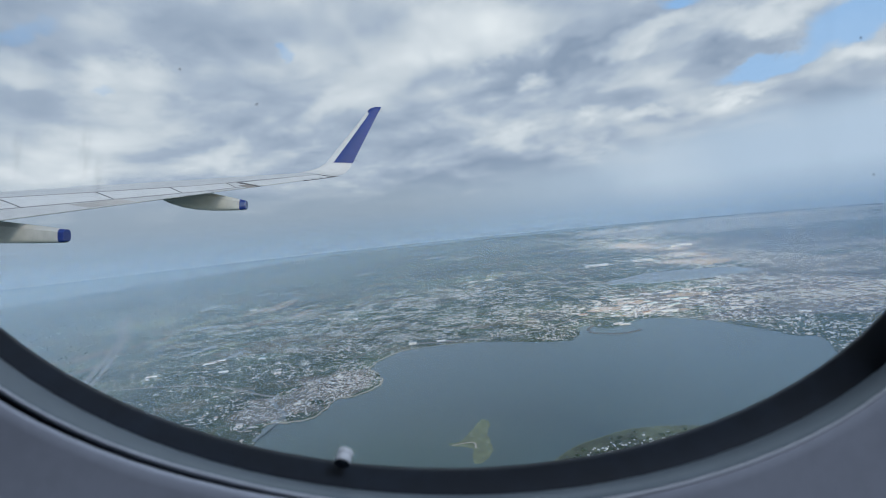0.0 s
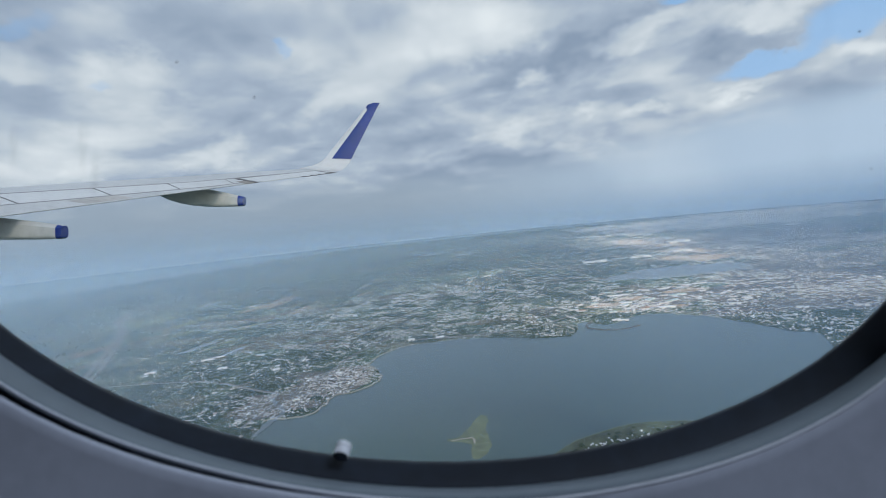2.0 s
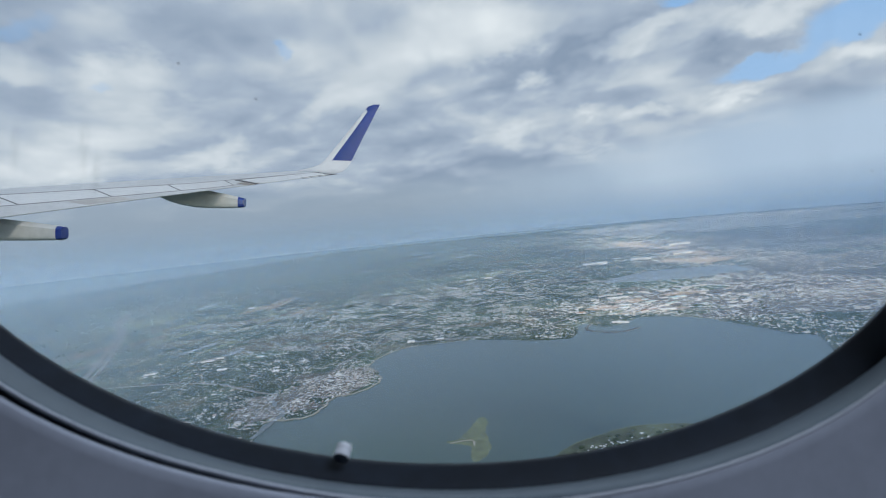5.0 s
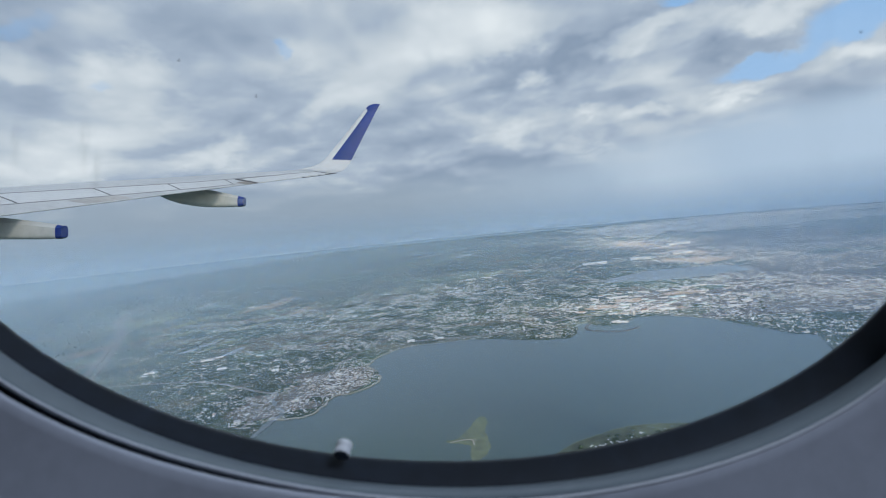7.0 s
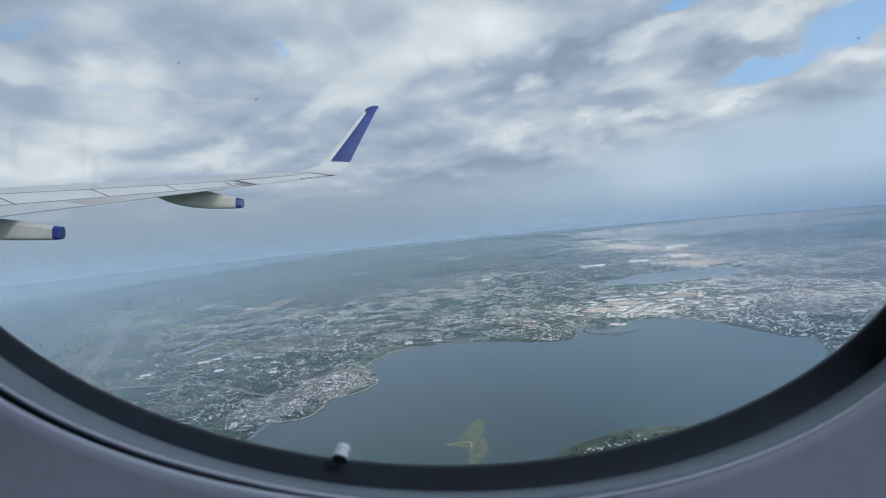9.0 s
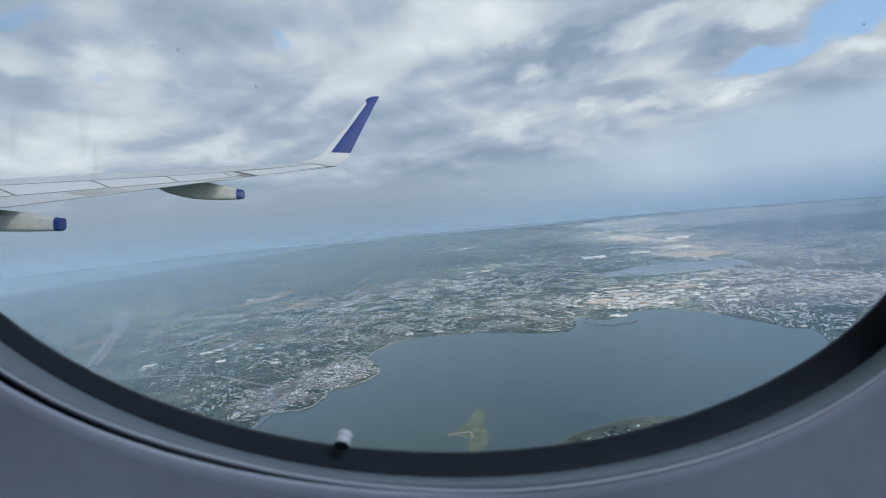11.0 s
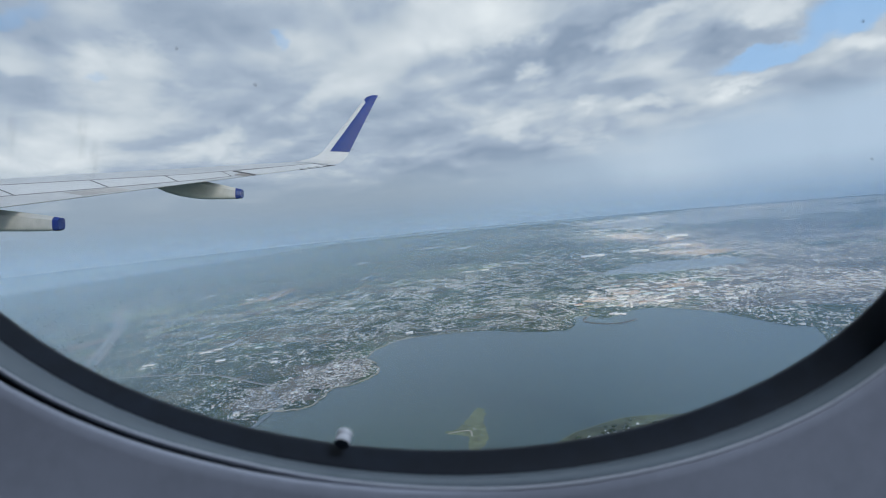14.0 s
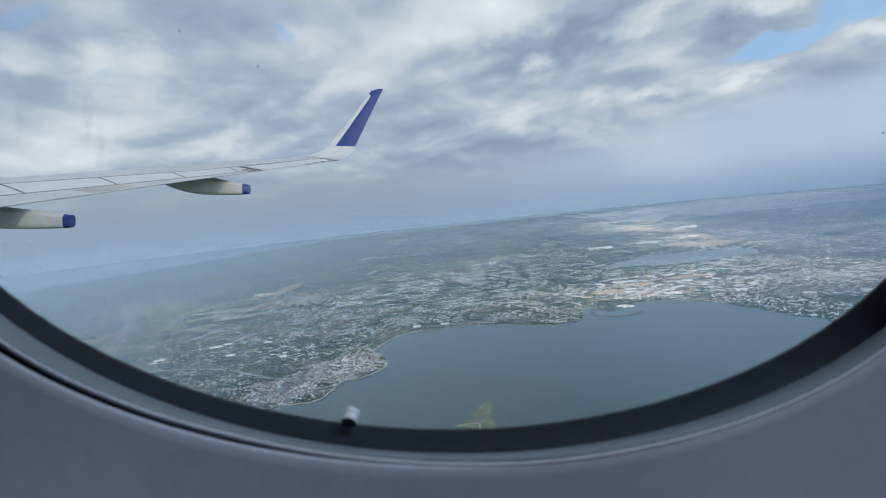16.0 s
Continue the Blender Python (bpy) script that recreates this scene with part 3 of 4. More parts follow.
def many(name, base, faces, x, y, sx, sy, sz, turn, z, material, jitter=0.0):
    """One mesh of many small copies of a shape, each with its own size and turn."""
    base = np.array(base)
    k, m = len(x), len(base)
    v = base[None] * np.stack([sx, sy, sz], 1)[:, None]
    if jitter:
        v = v * (1 + rng.uniform(-jitter, jitter, (k, m, 1)))
    c, s = np.cos(turn)[:, None], np.sin(turn)[:, None]
    out = np.stack([v[..., 0] * c - v[..., 1] * s + x[:, None], v[..., 0] * s + v[..., 1] * c + y[:, None], v[..., 2] + z], 2).reshape(-1, 3)
    fs = [[tuple(i + n * m for i in f) for f in faces] for n in range(k)]
    return mesh_ob(name, out.tolist(), [f for g in fs for f in g], material)


HOUSE_V = [(-.5, -.5, 0), (.5, -.5, 0), (.5, .5, 0), (-.5, .5, 0), (-.5, -.5, .72), (.5, -.5, .72), (.5, .5, .72), (-.5, .5, .72), (-.28, 0, 1), (.28, 0, 1)]
HOUSE_F = [(0, 1, 5, 4), (1, 2, 6, 5), (2, 3, 7, 6), (3, 0, 4, 7), (4, 5, 9, 8), (6, 7, 8, 9), (5, 6, 9), (7, 4, 8)]


def spread(count, x0, x1, y0, y1, clump, scale, seed_turn, thin=0.7, mass=1.8):
    x, y = sites(count, x0, x1, y0, y1)
    d = towns(x, y)
    p = np.clip(thin * d * (1.0 + mass * patchy(x, y, clump)), 0, 1.0)
    p = p * np.where(d > 1.2, 1.0, np.clip(0.6 + 2.4 * patchy(x, y, scale * 18), 0.1, 1.7))
    keep = rng.uniform(0, 1, len(x)) < p
    x, y = x[keep], y[keep]
    n = len(x)
    turn = np.array([noise.noise(Vector((a / 90, b / 90, seed_turn))) * 2.2 for a, b in zip(x, y)]) + rng.integers(0, 2, n) * math.pi / 2 + rng.normal(0, 0.12, n)
    big = rng.uniform(0, 1, n)
    w = scale * rng.uniform(1.5, 3.0, n) * np.where(big > 0.95, 2.0, 1.0)
    w = w * (1 + 0.35 * (d[keep] > 2.0)) * np.clip(y / (650 if scale < 0.45 else 5000), 1.0, 1.5)
    l = w * rng.uniform(0.9, 1.7, n)
    h = scale * rng.uniform(0.9, 1.8, n) * np.where(big > 0.97, 1.8, 1.0)
    return x, y, l, w, h, turn


near = spread(240000, -900, 330, 340, 1500, 34, 0.40, 1.0, 0.9, 2.8)
far = spread(240000, 250, 2300, 430, 3200, 90, 0.75, 2.0)
# the waterfront town: its nearest houses are things of their own
x, y, l, w, h, turn = near
order = np.argsort((x + 150) ** 2 + (y - 440) ** 2)
own, rest = order[:230], order[230:]
tagged(many("distant_houses", HOUSE_V, HOUSE_F, x[rest], y[rest], l[rest], w[rest], h[rest], turn[rest], 0.6, HOUSES), "hundreds of small white and grey houses of the coastal town", "houses", kind="stuff")
bayside = spread(34000, 240, 800, 400, 760, 60, 0.5, 4.0)
tagged(many("distant_houses", HOUSE_V, HOUSE_F, *bayside[:5], bayside[5], 0.6, HOUSES), "white and grey houses along the far side of the bay", "houses", kind="stuff")
horizon = spread(60000, 900, 3100, 2200, 4100, 160, 2.6, 3.0)
tagged(many("distant_houses", HOUSE_V, HOUSE_F, *horizon[:5], horizon[5], 0.6, HOUSES), "pale outskirts of the city towards the horizon", "houses", kind="stuff")
x2, y2, l2, w2, h2, t2 = far
tagged(many("distant_houses", HOUSE_V, HOUSE_F, x2, y2, l2, w2, h2, t2, 0.6, HOUSES), "dense pale city blocks in the hazy distance", "houses", kind="stuff")


def house(roof_material, wall_material, label):
    root = empty("house", Matrix())
    bm = bmesh.new()
    bmesh.ops.create_cube(bm, size=1, matrix=Matrix.Translation((0, 0, 0.36)) @ Matrix.Diagonal((1, 1, 0.72, 1)))
    part("wall", bm, wall_material, root)
    bm = bmesh.new()
    vs = [bm.verts.new(p) for p in [(-.55, -.55, .70), (.55, -.55, .70), (.55, .55, .70), (-.55, .55, .70), (-.28, 0, 1), (.28, 0, 1)]]
    for f in [(0, 1, 5, 4), (2, 3, 4, 5), (1, 2, 5), (3, 0, 4), (3, 2, 1, 0)]:
        bm.faces.new([vs[i] for i in f])
    part("roof", bm, roof_material, root)
    for sx in (-.22, .22):
        bm = bmesh.new()
        bmesh.ops.create_cube(bm, size=1, matrix=Matrix.Translation((sx, -.505, .4)) @ Matrix.Diagonal((.16, .03, .26, 1)))
        part("window", bm, GAP, root)
    return tagged(root, label, "house", "waterfront houses")


kinds = [house(ROOF, WALLS, "small rendered house with a pale sheet roof"), house(TILES, WALLS, "small rendered house with a terracotta tiled roof"), house(WHITE, WHITE, "small white-painted house with a white roof")]
used = [False] * 3
for i in own:
    k = int(rng.choice(3, p=(0.45, 0.2, 0.35)))
    m = pose(x[i], y[i], 0.6, 0, 0, math.degrees(turn[i]))
    if used[k]:
        ob = copy_thing(kinds[k], m)
    else:
        ob, used[k] = kinds[k], True
        ob.matrix_world = m
    ob.scale = (l[i], w[i], h[i])


def hall(cx, cy, lx, ly, hz, turn, roof_material, label):
    """A large shed: walls, a shallow ribbed roof and a loading door."""
    lx, ly, hz = lx * 0.72, ly * 0.72, hz * 0.8
    root = empty("warehouse", pose(cx, cy, 0.6, 0, 0, turn))
    bm = bmesh.new()
    bmesh.ops.create_cube(bm, size=1, matrix=Matrix.Translation((0, 0, hz * 0.4)) @ Matrix.Diagonal((lx, ly, hz * 0.8, 1)))
    part("wall", bm, WALLS, root)
    prof = [(-ly * .53, hz * .79), (0, hz), (ly * .53, hz * .79), (ly * .53, hz * .73), (-ly * .53, hz * .73)]
    part("roof", loft([[(sx, a, b) for a, b in prof] for sx in (-lx * .52, lx * .52)], True, True), roof_material, root)
    bm = bmesh.new()
    bmesh.ops.create_cube(bm, size=1, matrix=Matrix.Translation((0, -ly * .5 - .05, hz * .28)) @ Matrix.Diagonal((lx * .25, .15, hz * .5, 1)))
    part("door", bm, ASPHALT, root)
    return tagged(root, label, "warehouse", "large sheds")


far_halls = [(rng.uniform(1250, 2300), rng.uniform(1900, 3500), rng.uniform(24, 70), rng.uniform(12, 28), rng.uniform(5, 10), rng.uniform(-30, 30), ROOF if rng.uniform() < 0.5 else WALLS) for _ in range(46)]
far_halls += [(rng.uniform(560, 900), rng.uniform(1180, 1500), rng.uniform(9, 30), rng.uniform(5, 11), rng.uniform(2, 5), rng.uniform(-30, 30), SAND if rng.uniform() < 0.6 else WALLS) for _ in range(22)]
far_halls += [(rng.uniform(700, 900), rng.uniform(1600, 2600), rng.uniform(16, 44), rng.uniform(8, 16), rng.uniform(3, 7), rng.uniform(-30, 30), SAND if rng.uniform() < 0.6 else WALLS) for _ in range(22)]
far_halls += [(rng.uniform(190, 480), rng.uniform(675, 860), rng.uniform(7, 20), rng.uniform(4, 9), rng.uniform(2, 3.6), rng.uniform(-40, 40), (ROOF, WHITE, TILES, SAND, WALLS, ROOF_TEAL)[int(rng.integers(0, 6))]) for _ in range(60)]
RED = "long brick shed with a terracotta roof"
PALE, TEAL = "large warehouse with a pale sheet-metal roof", "long industrial shed with a teal roof"
for cx, cy, lx, ly, hz, turn, m in [(318, 686, 30, 11, 4, -8, ROOF), (285, 690, 18, 9, 4, 12, TILES), (262, 672, 4, 9, 9, 0, WHITE), (345, 728, 30, 9, 3, 24, ROOF_TEAL), (374, 766, 36, 10, 4, 8, ROOF_TEAL), (322, 752, 28, 8, 3, 34, ROOF_TEAL),
                                    (280, 745, 22, 8, 3, 0, ROOF), (405, 665, 20, 8, 4, -14, ROOF), (440, 690, 18, 8, 3, 20, WALLS), (300, 812, 26, 9, 3, 6, ROOF), (460, 610, 18, 8, 3, -30, ROOF), (520, 590, 20, 8, 4, -24, WALLS), (225, 640, 16, 6, 3, 10, ROOF), (232, 634, 20, 5, 3, -6, ROOF),
                                    (-160, 447, 9, 5, 3, 30, WHITE), (-198, 405, 7, 6, 4, 10, WHITE), (-134, 520, 9, 5, 3, -20, ROOF), (-300, 590, 15, 6, 2.5, 10, ROOF), (-345, 640, 20, 7, 2.5, 14, WALLS), (-332, 652, 13, 6, 2.5, 14, ROOF), (-270, 640, 14, 6, 2.5, -10, ROOF_TEAL), (-220, 560, 11, 5, 2.5, 22, ROOF), (-400, 600, 18, 5, 2.5, 12, WALLS),
                                    (-480, 1120, 20, 9, 4, 10, ROOF), (-560, 640, 13, 5, 2.5, 20, ROOF), (60, 1250, 34, 9, 4, 6, WHITE), (105, 1256, 26, 8, 4, 6, ROOF), (-60, 640, 14, 8, 4, 8, ROOF), (-20, 640, 16, 7, 3, 4, ROOF), (420, 1330, 90, 26, 8, 10, ROOF), (560, 1350, 70, 24, 8, -10, ROOF), (700, 1400, 80, 30, 8, 6, ROOF), (840, 1700, 120, 40, 10, 12, ROOF)] + far_halls:
    hall(cx, cy, lx, ly, hz, turn, m, TEAL if m is ROOF_TEAL else RED if m is TILES else PALE)



def mast(cx, cy, high):
    """A slender tapered tower with a footing and a rounded head."""
    root = empty("white_tower", pose(cx, cy, 0.6))
    ring = [(math.cos(a), math.sin(a)) for a in np.linspace(0, 2 * math.pi, 12, endpoint=False)]
    part("shaft", loft([[(c * r, d * r, h) for c, d in ring] for r, h in ((2.2, 0), (1.9, high * 0.5), (1.4, high))], True, True), WHITE, root, smooth=True)
    part("footing", loft([[(c * r, d * r, h) for c, d in ring] for r, h in ((5, 0), (5, 2.4), (4.2, 3))], True, True), WALLS, root)
    part("head", loft([[(c * r, d * r, high + h) for c, d in ring] for r, h in ((1.4, 0), (2.2, 0.6), (2.0, 2.6), (0.8, 3.4))], True, True), WHITE, root, smooth=True)
    return tagged(root, "slender white tower far off on the plain", "tower", "far towers")


for cx, cy, high in ((-1010, 3090, 24), (-984, 3107, 34), (-962, 3138, 40)):
    mast(cx, cy, high)

ICO = bmesh.new()
bmesh.ops.create_icosphere(ICO, subdivisions=1, radius=1)
ICO_V, ICO_F = [tuple(v.co) for v in ICO.verts], [tuple(v.index for v in f.verts) for f in ICO.faces]
ICO.free()
tx, ty = sites(26000, -1100, 900, 330, 1700)
wood = patchy(tx, ty, 70) + 0.5 * patchy(tx, ty, 22)
keep = rng.uniform(0, 1, len(tx)) < np.clip(0.16 + 0.8 * wood - 0.15 * np.minimum(towns(tx, ty), 1), 0.02, 0.8) * np.where(tx < -330, 0.45, 1)
tx, ty = tx[keep], ty[keep]
keep = rng.uniform(0, 1, len(tx)) > 0.85 * np.minimum(towns(tx, ty), 1)
tx, ty = tx[keep], ty[keep]
ix, iy = rng.uniform(50, 215, 1600), rng.uniform(235, 330, 1600)
keep = inside(blob(132, 284, 72, 42, 11, 0.12), ix, iy) & (rng.uniform(0, 1, 1600) < 0.22)
tx, ty = np.concatenate([tx, ix[keep]]), np.concatenate([ty, iy[keep]])
r = rng.uniform(0.8, 2.2, len(tx)) * (1 + ty / 1500)
tagged(many("trees", ICO_V, ICO_F, tx, ty, r, r * rng.uniform(0.7, 1.3, len(tx)), r * 0.8, rng.uniform(0, 6, len(tx)), 0.9, TREES, 0.3), "dark green trees and hedges among the houses", "trees", kind="stuff")
ix, iy = rng.normal(112, 22, 260), rng.normal(290, 18, 260)
keep = inside(blob(132, 284, 66, 38, 11, 0.12), ix, iy)
ix, iy = ix[keep], iy[keep]
s = rng.uniform(0.6, 1.5, len(ix))
tagged(many("island_houses", HOUSE_V, HOUSE_F, ix, iy, s * 1.3, s, s * 0.7, rng.uniform(0, 3, len(ix)), 1.2, WHITE), "scattered white houses of the island village", "houses", kind="stuff")

# ---- added unseen cloud layer that shades the land, with gaps for sun patches ----
# gaps placed so that the sun reaches chosen pieces of ground
SUN_GAPS = [(560, 760, 150, 70), (760, 1000, 170, 90), (1100, 1000, 300, 200), (700, 1240, 210, 170), (820, 2000, 240, 520), (2350, 3300, 350, 260), (340, 740, 150, 95), (235, 735, 70, 60), (-780, 1130, 190, 70), (60, 1250, 160, 60), (1280, 3300, 300, 200), (160, 650, 50, 40)]
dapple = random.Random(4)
SUN_GAPS += [(dapple.uniform(420, 1350), dapple.uniform(540, 1700), dapple.uniform(40, 110), dapple.uniform(30, 70)) for _ in range(34)]
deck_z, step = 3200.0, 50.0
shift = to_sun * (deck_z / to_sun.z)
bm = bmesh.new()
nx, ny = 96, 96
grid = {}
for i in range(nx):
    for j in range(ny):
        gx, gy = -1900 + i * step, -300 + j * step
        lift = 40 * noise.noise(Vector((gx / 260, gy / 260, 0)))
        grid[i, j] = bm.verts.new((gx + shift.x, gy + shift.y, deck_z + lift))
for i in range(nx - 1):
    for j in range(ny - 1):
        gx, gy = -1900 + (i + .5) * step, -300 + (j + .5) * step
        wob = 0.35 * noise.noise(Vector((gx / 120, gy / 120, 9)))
        if all(((gx - cx) / rx) ** 2 + ((gy - cy) / ry) ** 2 + wob > 1 for cx, cy, rx, ry in SUN_GAPS):
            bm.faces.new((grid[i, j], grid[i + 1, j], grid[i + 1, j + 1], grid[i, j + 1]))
deck = part("unseen_shade_cloud", bm, SHADE_CLOUD, None, smooth=True)
tagged(deck, "added unseen cloud sheet that shades the coast", "cloud", kind="stuff")

# ---- cabin window ----
F = 827.6   # focal length of the lens in the units of the outlines below


def oval(cx, cy, a, b, depth, lean=0.033, k=96, grow=0.0):
    """A tall rounded window outline at a depth outboard of the eye; the top half is drawn up by straight sides."""
    s = depth / F
    out = []
    for i in range(k):
        t = 2 * math.pi * i / k
        dx, dz = (a + grow) * math.cos(t), (b + grow) * math.sin(t)
        z = 441 - cy + dz - lean * dx + (1250 if dz > 1e-6 else 0)
        out.append((s * (cx - 784 + dx), depth, s * z))
    return out


WIN = dict(cx=740, cy=231, a=939, b=583)
SEAL = dict(cx=757, cy=239, a=998, b=621)
EDGE = dict(cx=746, cy=335, a=1001, b=547)
LIP = dict(cx=727, cy=352, a=998, b=533)
window = empty("window_1", PLANE)
tagged(window, "oval aircraft cabin window with a black rubber seal", "window", kind="structure")
bm = bmesh.new()
vs = [bm.verts.new(p) for p in oval(**WIN, depth=0.1235, grow=30)]
bm.faces.new(vs)
pane = part("pane", bm, PANE, window, "dusty, lightly scratched clear acrylic pane")
part("seal", loft([oval(**WIN, depth=0.150), oval(**WIN, depth=0.124), oval(**WIN, depth=0.1215, grow=5), oval(**SEAL, depth=0.1185, grow=-8), oval(**SEAL, depth=0.1175), oval(**SEAL, depth=0.1165, grow=60), oval(**SEAL, depth=0.135, grow=170)]), RUBBER_AND_SHADE, window, "black rubber window seal", smooth=True)
part("trim_ring", loft([oval(**SEAL, depth=0.1182, grow=-1), oval(**SEAL, depth=0.1155, grow=1), oval(**EDGE, depth=0.108, grow=-12, lean=0.036), oval(**EDGE, depth=0.1055, lean=0.036, grow=-2), oval(**EDGE, depth=0.1065, lean=0.036, grow=6)]), TRIM, window, "grey moulded plastic trim ring", smooth=True)
# the shadow in the gap, put in as a black strip
part("gap_shade_strip", loft([oval(**EDGE, depth=0.1075, lean=0.036, grow=-6), oval(**EDGE, depth=0.1085, lean=0.036, grow=90)]), RUBBER_AND_SHADE, window, "black strip drawn as the shadow in the gap behind the trim ring")
way = Vector((-0.10, -0.80, -0.55)).normalized()


def sunk(loop, depth):
    """The rolled edge sinks behind the lining forward, leaving its painted highlight aft only."""
    return [(x, y + depth * min(1.0, max(0.0, (0.02 - x) / 0.07)), z) for x, y, z in loop]


# rolled lip; the window light it catches is put into its paler colour
part("lit_edge_bead", loft([sunk(oval(**LIP, depth=d, lean=0.036, grow=g), 0.0035) for d, g in ((0.1046, 3), (0.1036, 0), (0.1024, -0.5), (0.1016, 1.5), (0.1013, 3.5), (0.1014, 6), (0.1019, 9))]), LIT_BEAD, window, "rolled edge of the wall lining, window light painted into its pale colour", smooth=True)
for px, py, r in ((455, 168, 3.2), (318, 105, 3.0), (1525, 55, 3.0), (1545, 297, 3.0), (842, 776, 2.2), (128, 640, 2.0)):
    bm = bmesh.new()
    bmesh.ops.create_icosphere(bm, subdivisions=2, radius=1)
    for v in bm.verts:
        v.co *= 1 + 0.35 * noise.noise(v.co * 1.7 + Vector((px, 0, 0)))
    s = 0.1228 / F
    bmesh.ops.transform(bm, matrix=Matrix.Translation(((px - 784) * s, 0.1228, (441 - py) * s)) @ Matrix.Diagonal((r * s * 0.75, 0.00005, r * s * 0.5, 1)), verts=bm.verts)
    part("dirt_speck", bm, STAIN, window, "tiny grey dirt speck on the pane")
for px, py, wide, tall in ((150, 255, 16, 70), (172, 300, 12, 55), (28, 250, 14, 60)):
    bm = bmesh.new()
    bmesh.ops.create_circle(bm, cap_ends=True, segments=24, radius=1)
    smudge = part("smudge", bm, SMUDGE, window, "faint greasy vertical smudge on the pane")
    s = 0.1226 / F
    smudge.matrix_local = Matrix.Translation(((px - 784) * s, 0.1226, (441 - py) * s)) @ pose(0, 0, 0, 90, 4, 0) @ Matrix.Diagonal((wide * s, tall * s, 1, 1))
bm = loft([[(0.0020 * r * math.cos(a), 0.0020 * r * math.sin(a), h) for a in np.linspace(0, 2 * math.pi, 24, endpoint=False)] for r, h in ((0.8, -0.0034), (0.95, -0.0032), (1.0, -0.0029), (1.0, -0.0020), (0.90, -0.0018), (0.90, -0.0014), (1.0, -0.0012), (1.0, -0.0001), (0.94, 0.0001))], True, True)
peg = part("vent_peg", bm, PEG, window, "small pale vent peg at the foot of the pane", smooth=True)
peg.matrix_local = Matrix.Translation((-0.0253, 0.1175, -0.0514)) @ way.to_track_quat("Z", "Y").to_matrix().to_4x4()
bm = loft([[(0.0020 * r * math.cos(a), 0.0020 * r * math.sin(a), h) for a in np.linspace(0, 2 * math.pi, 20, endpoint=False)] for r, h in ((0.86, -0.0002), (0.98, 0.0002), (0.9, 0.0004))], True, True)
cap = part("cap", bm, RUBBER_AND_SHADE, peg, "black end of the peg", smooth=True)
cap.matrix_local = Matrix()

# the wall: a lip round the window, then the lining out to the cabin's corners, then the outer skin
BOX = (-13.0, 3.0, -1.0, 0.95)


def frame_loop(x0, x1, z0, z1, y, k=96):
    out = []
    for i in range(k):
        t = 2 * math.pi * i / k
        c, s = math.cos(t), math.sin(t)
        m = max(abs(c), abs(s))
        out.append(((x0 + x1) / 2 + c / m * (x1 - x0) / 2, y, (z0 + z1) / 2 + s / m * (z1 - z0) / 2))
    return out


lining = part("wall_side", loft([oval(**SEAL, depth=0.165, grow=60), oval(**LIP, depth=0.112, lean=0.036, grow=60), oval(**LIP, depth=0.1062, lean=0.036, grow=12), oval(**LIP, depth=0.1050, lean=0.036, grow=1), oval(**LIP, depth=0.1035, lean=0.036), oval(**LIP, depth=0.1022, lean=0.036, grow=3), oval(**LIP, depth=0.1015, lean=0.036, grow=10),
                                 oval(**LIP, depth=0.1018, lean=0.036, grow=30), oval(**LIP, depth=0.098, lean=0.036, grow=240), oval(**LIP, depth=0.094, lean=0.036, grow=600), frame_loop(*BOX, 0.06), frame_loop(*BOX, 0.17), oval(**SEAL, depth=0.168, grow=90), oval(**SEAL, depth=0.165, grow=60)]), LINING, None, smooth=True)
lining.matrix_world = PLANE
tagged(lining, "lilac-grey moulded plastic cabin wall lining round the window", "wall", kind="structure")
x0, x1, z0, z1 = BOX
for name, a, b in (("wall_far", (x0, -2.6, z0), (x1, -2.55, z1)), ("wall_front", (x0 - .05, -2.6, z0), (x0, .17, z1)), ("wall_back", (x1, -2.6, z0), (x1 + .05, .17, z1)), ("floor", (x0, -2.6, z0 - .05), (x1, .17, z0)), ("ceiling", (x0, -2.6, z1), (x1, .17, z1 + .05))):
    bm = bmesh.new()
    a, b = Vector(a), Vector(b)
    bmesh.ops.create_cube(bm, size=1, matrix=Matrix.Translation((a + b) / 2) @ Matrix.Diagonal((*(b - a), 1)))
    ob = part(name, bm, CABIN)
    ob.matrix_world = PLANE
    tagged(ob, "plain grey cabin shell closing the space behind", "wall" if "wall" in name else name, kind="structure")
# unseen fill lamp overhead, added to lift the wall lining
lamp = new("cabin_fill", bpy.data.lights.new("cabin_fill", "AREA"))
lamp.data.shape, lamp.data.size, lamp.data.size_y, lamp.data.energy, lamp.data.color = "RECTANGLE", 0.6, 0.25, 7.2, (0.76, 0.84, 1.0)
lamp.matrix_world = PLANE @ look((0.6, -0.5, 0.93), (0.6, -0.499, 0.0))

# ---- wing ----
WINGTIP, ROOT = 15.5, 0.17


def trailing(o):
    return -3.0 - 0.268 * (WINGTIP - o) if o > 4.4 else -3.0 - 0.268 * (WINGTIP - 4.4)


def leading(o):
    return -4.5 - 0.51 * (WINGTIP - o)


def height(o):
    return 0.41 + 0.2263 * (o - 5.87)


def foil(f):
    """Half thickness of the section at a share of the chord from the nose."""
    return 0.6 * (0.2969 * math.sqrt(f) - 0.126 * f - 0.3516 * f * f + 0.2843 * f ** 3 - 0.1036 * f ** 4) / 0.12 * 0.12


def wing_point(o, f, side, proud=0.0):
    """A point of the skin: outboard station, share of the chord from the nose, side +1 above, -1 below."""
    c = trailing(o) - leading(o)
    camber = 0.018 * c * math.sin(math.pi * f)
    t = foil(f) * c * (0.95 if side > 0 else 0.75)
    return Vector((leading(o) + f * c, o, height(o) - 0.028 * c * (1 - f) + camber + side * t + proud))


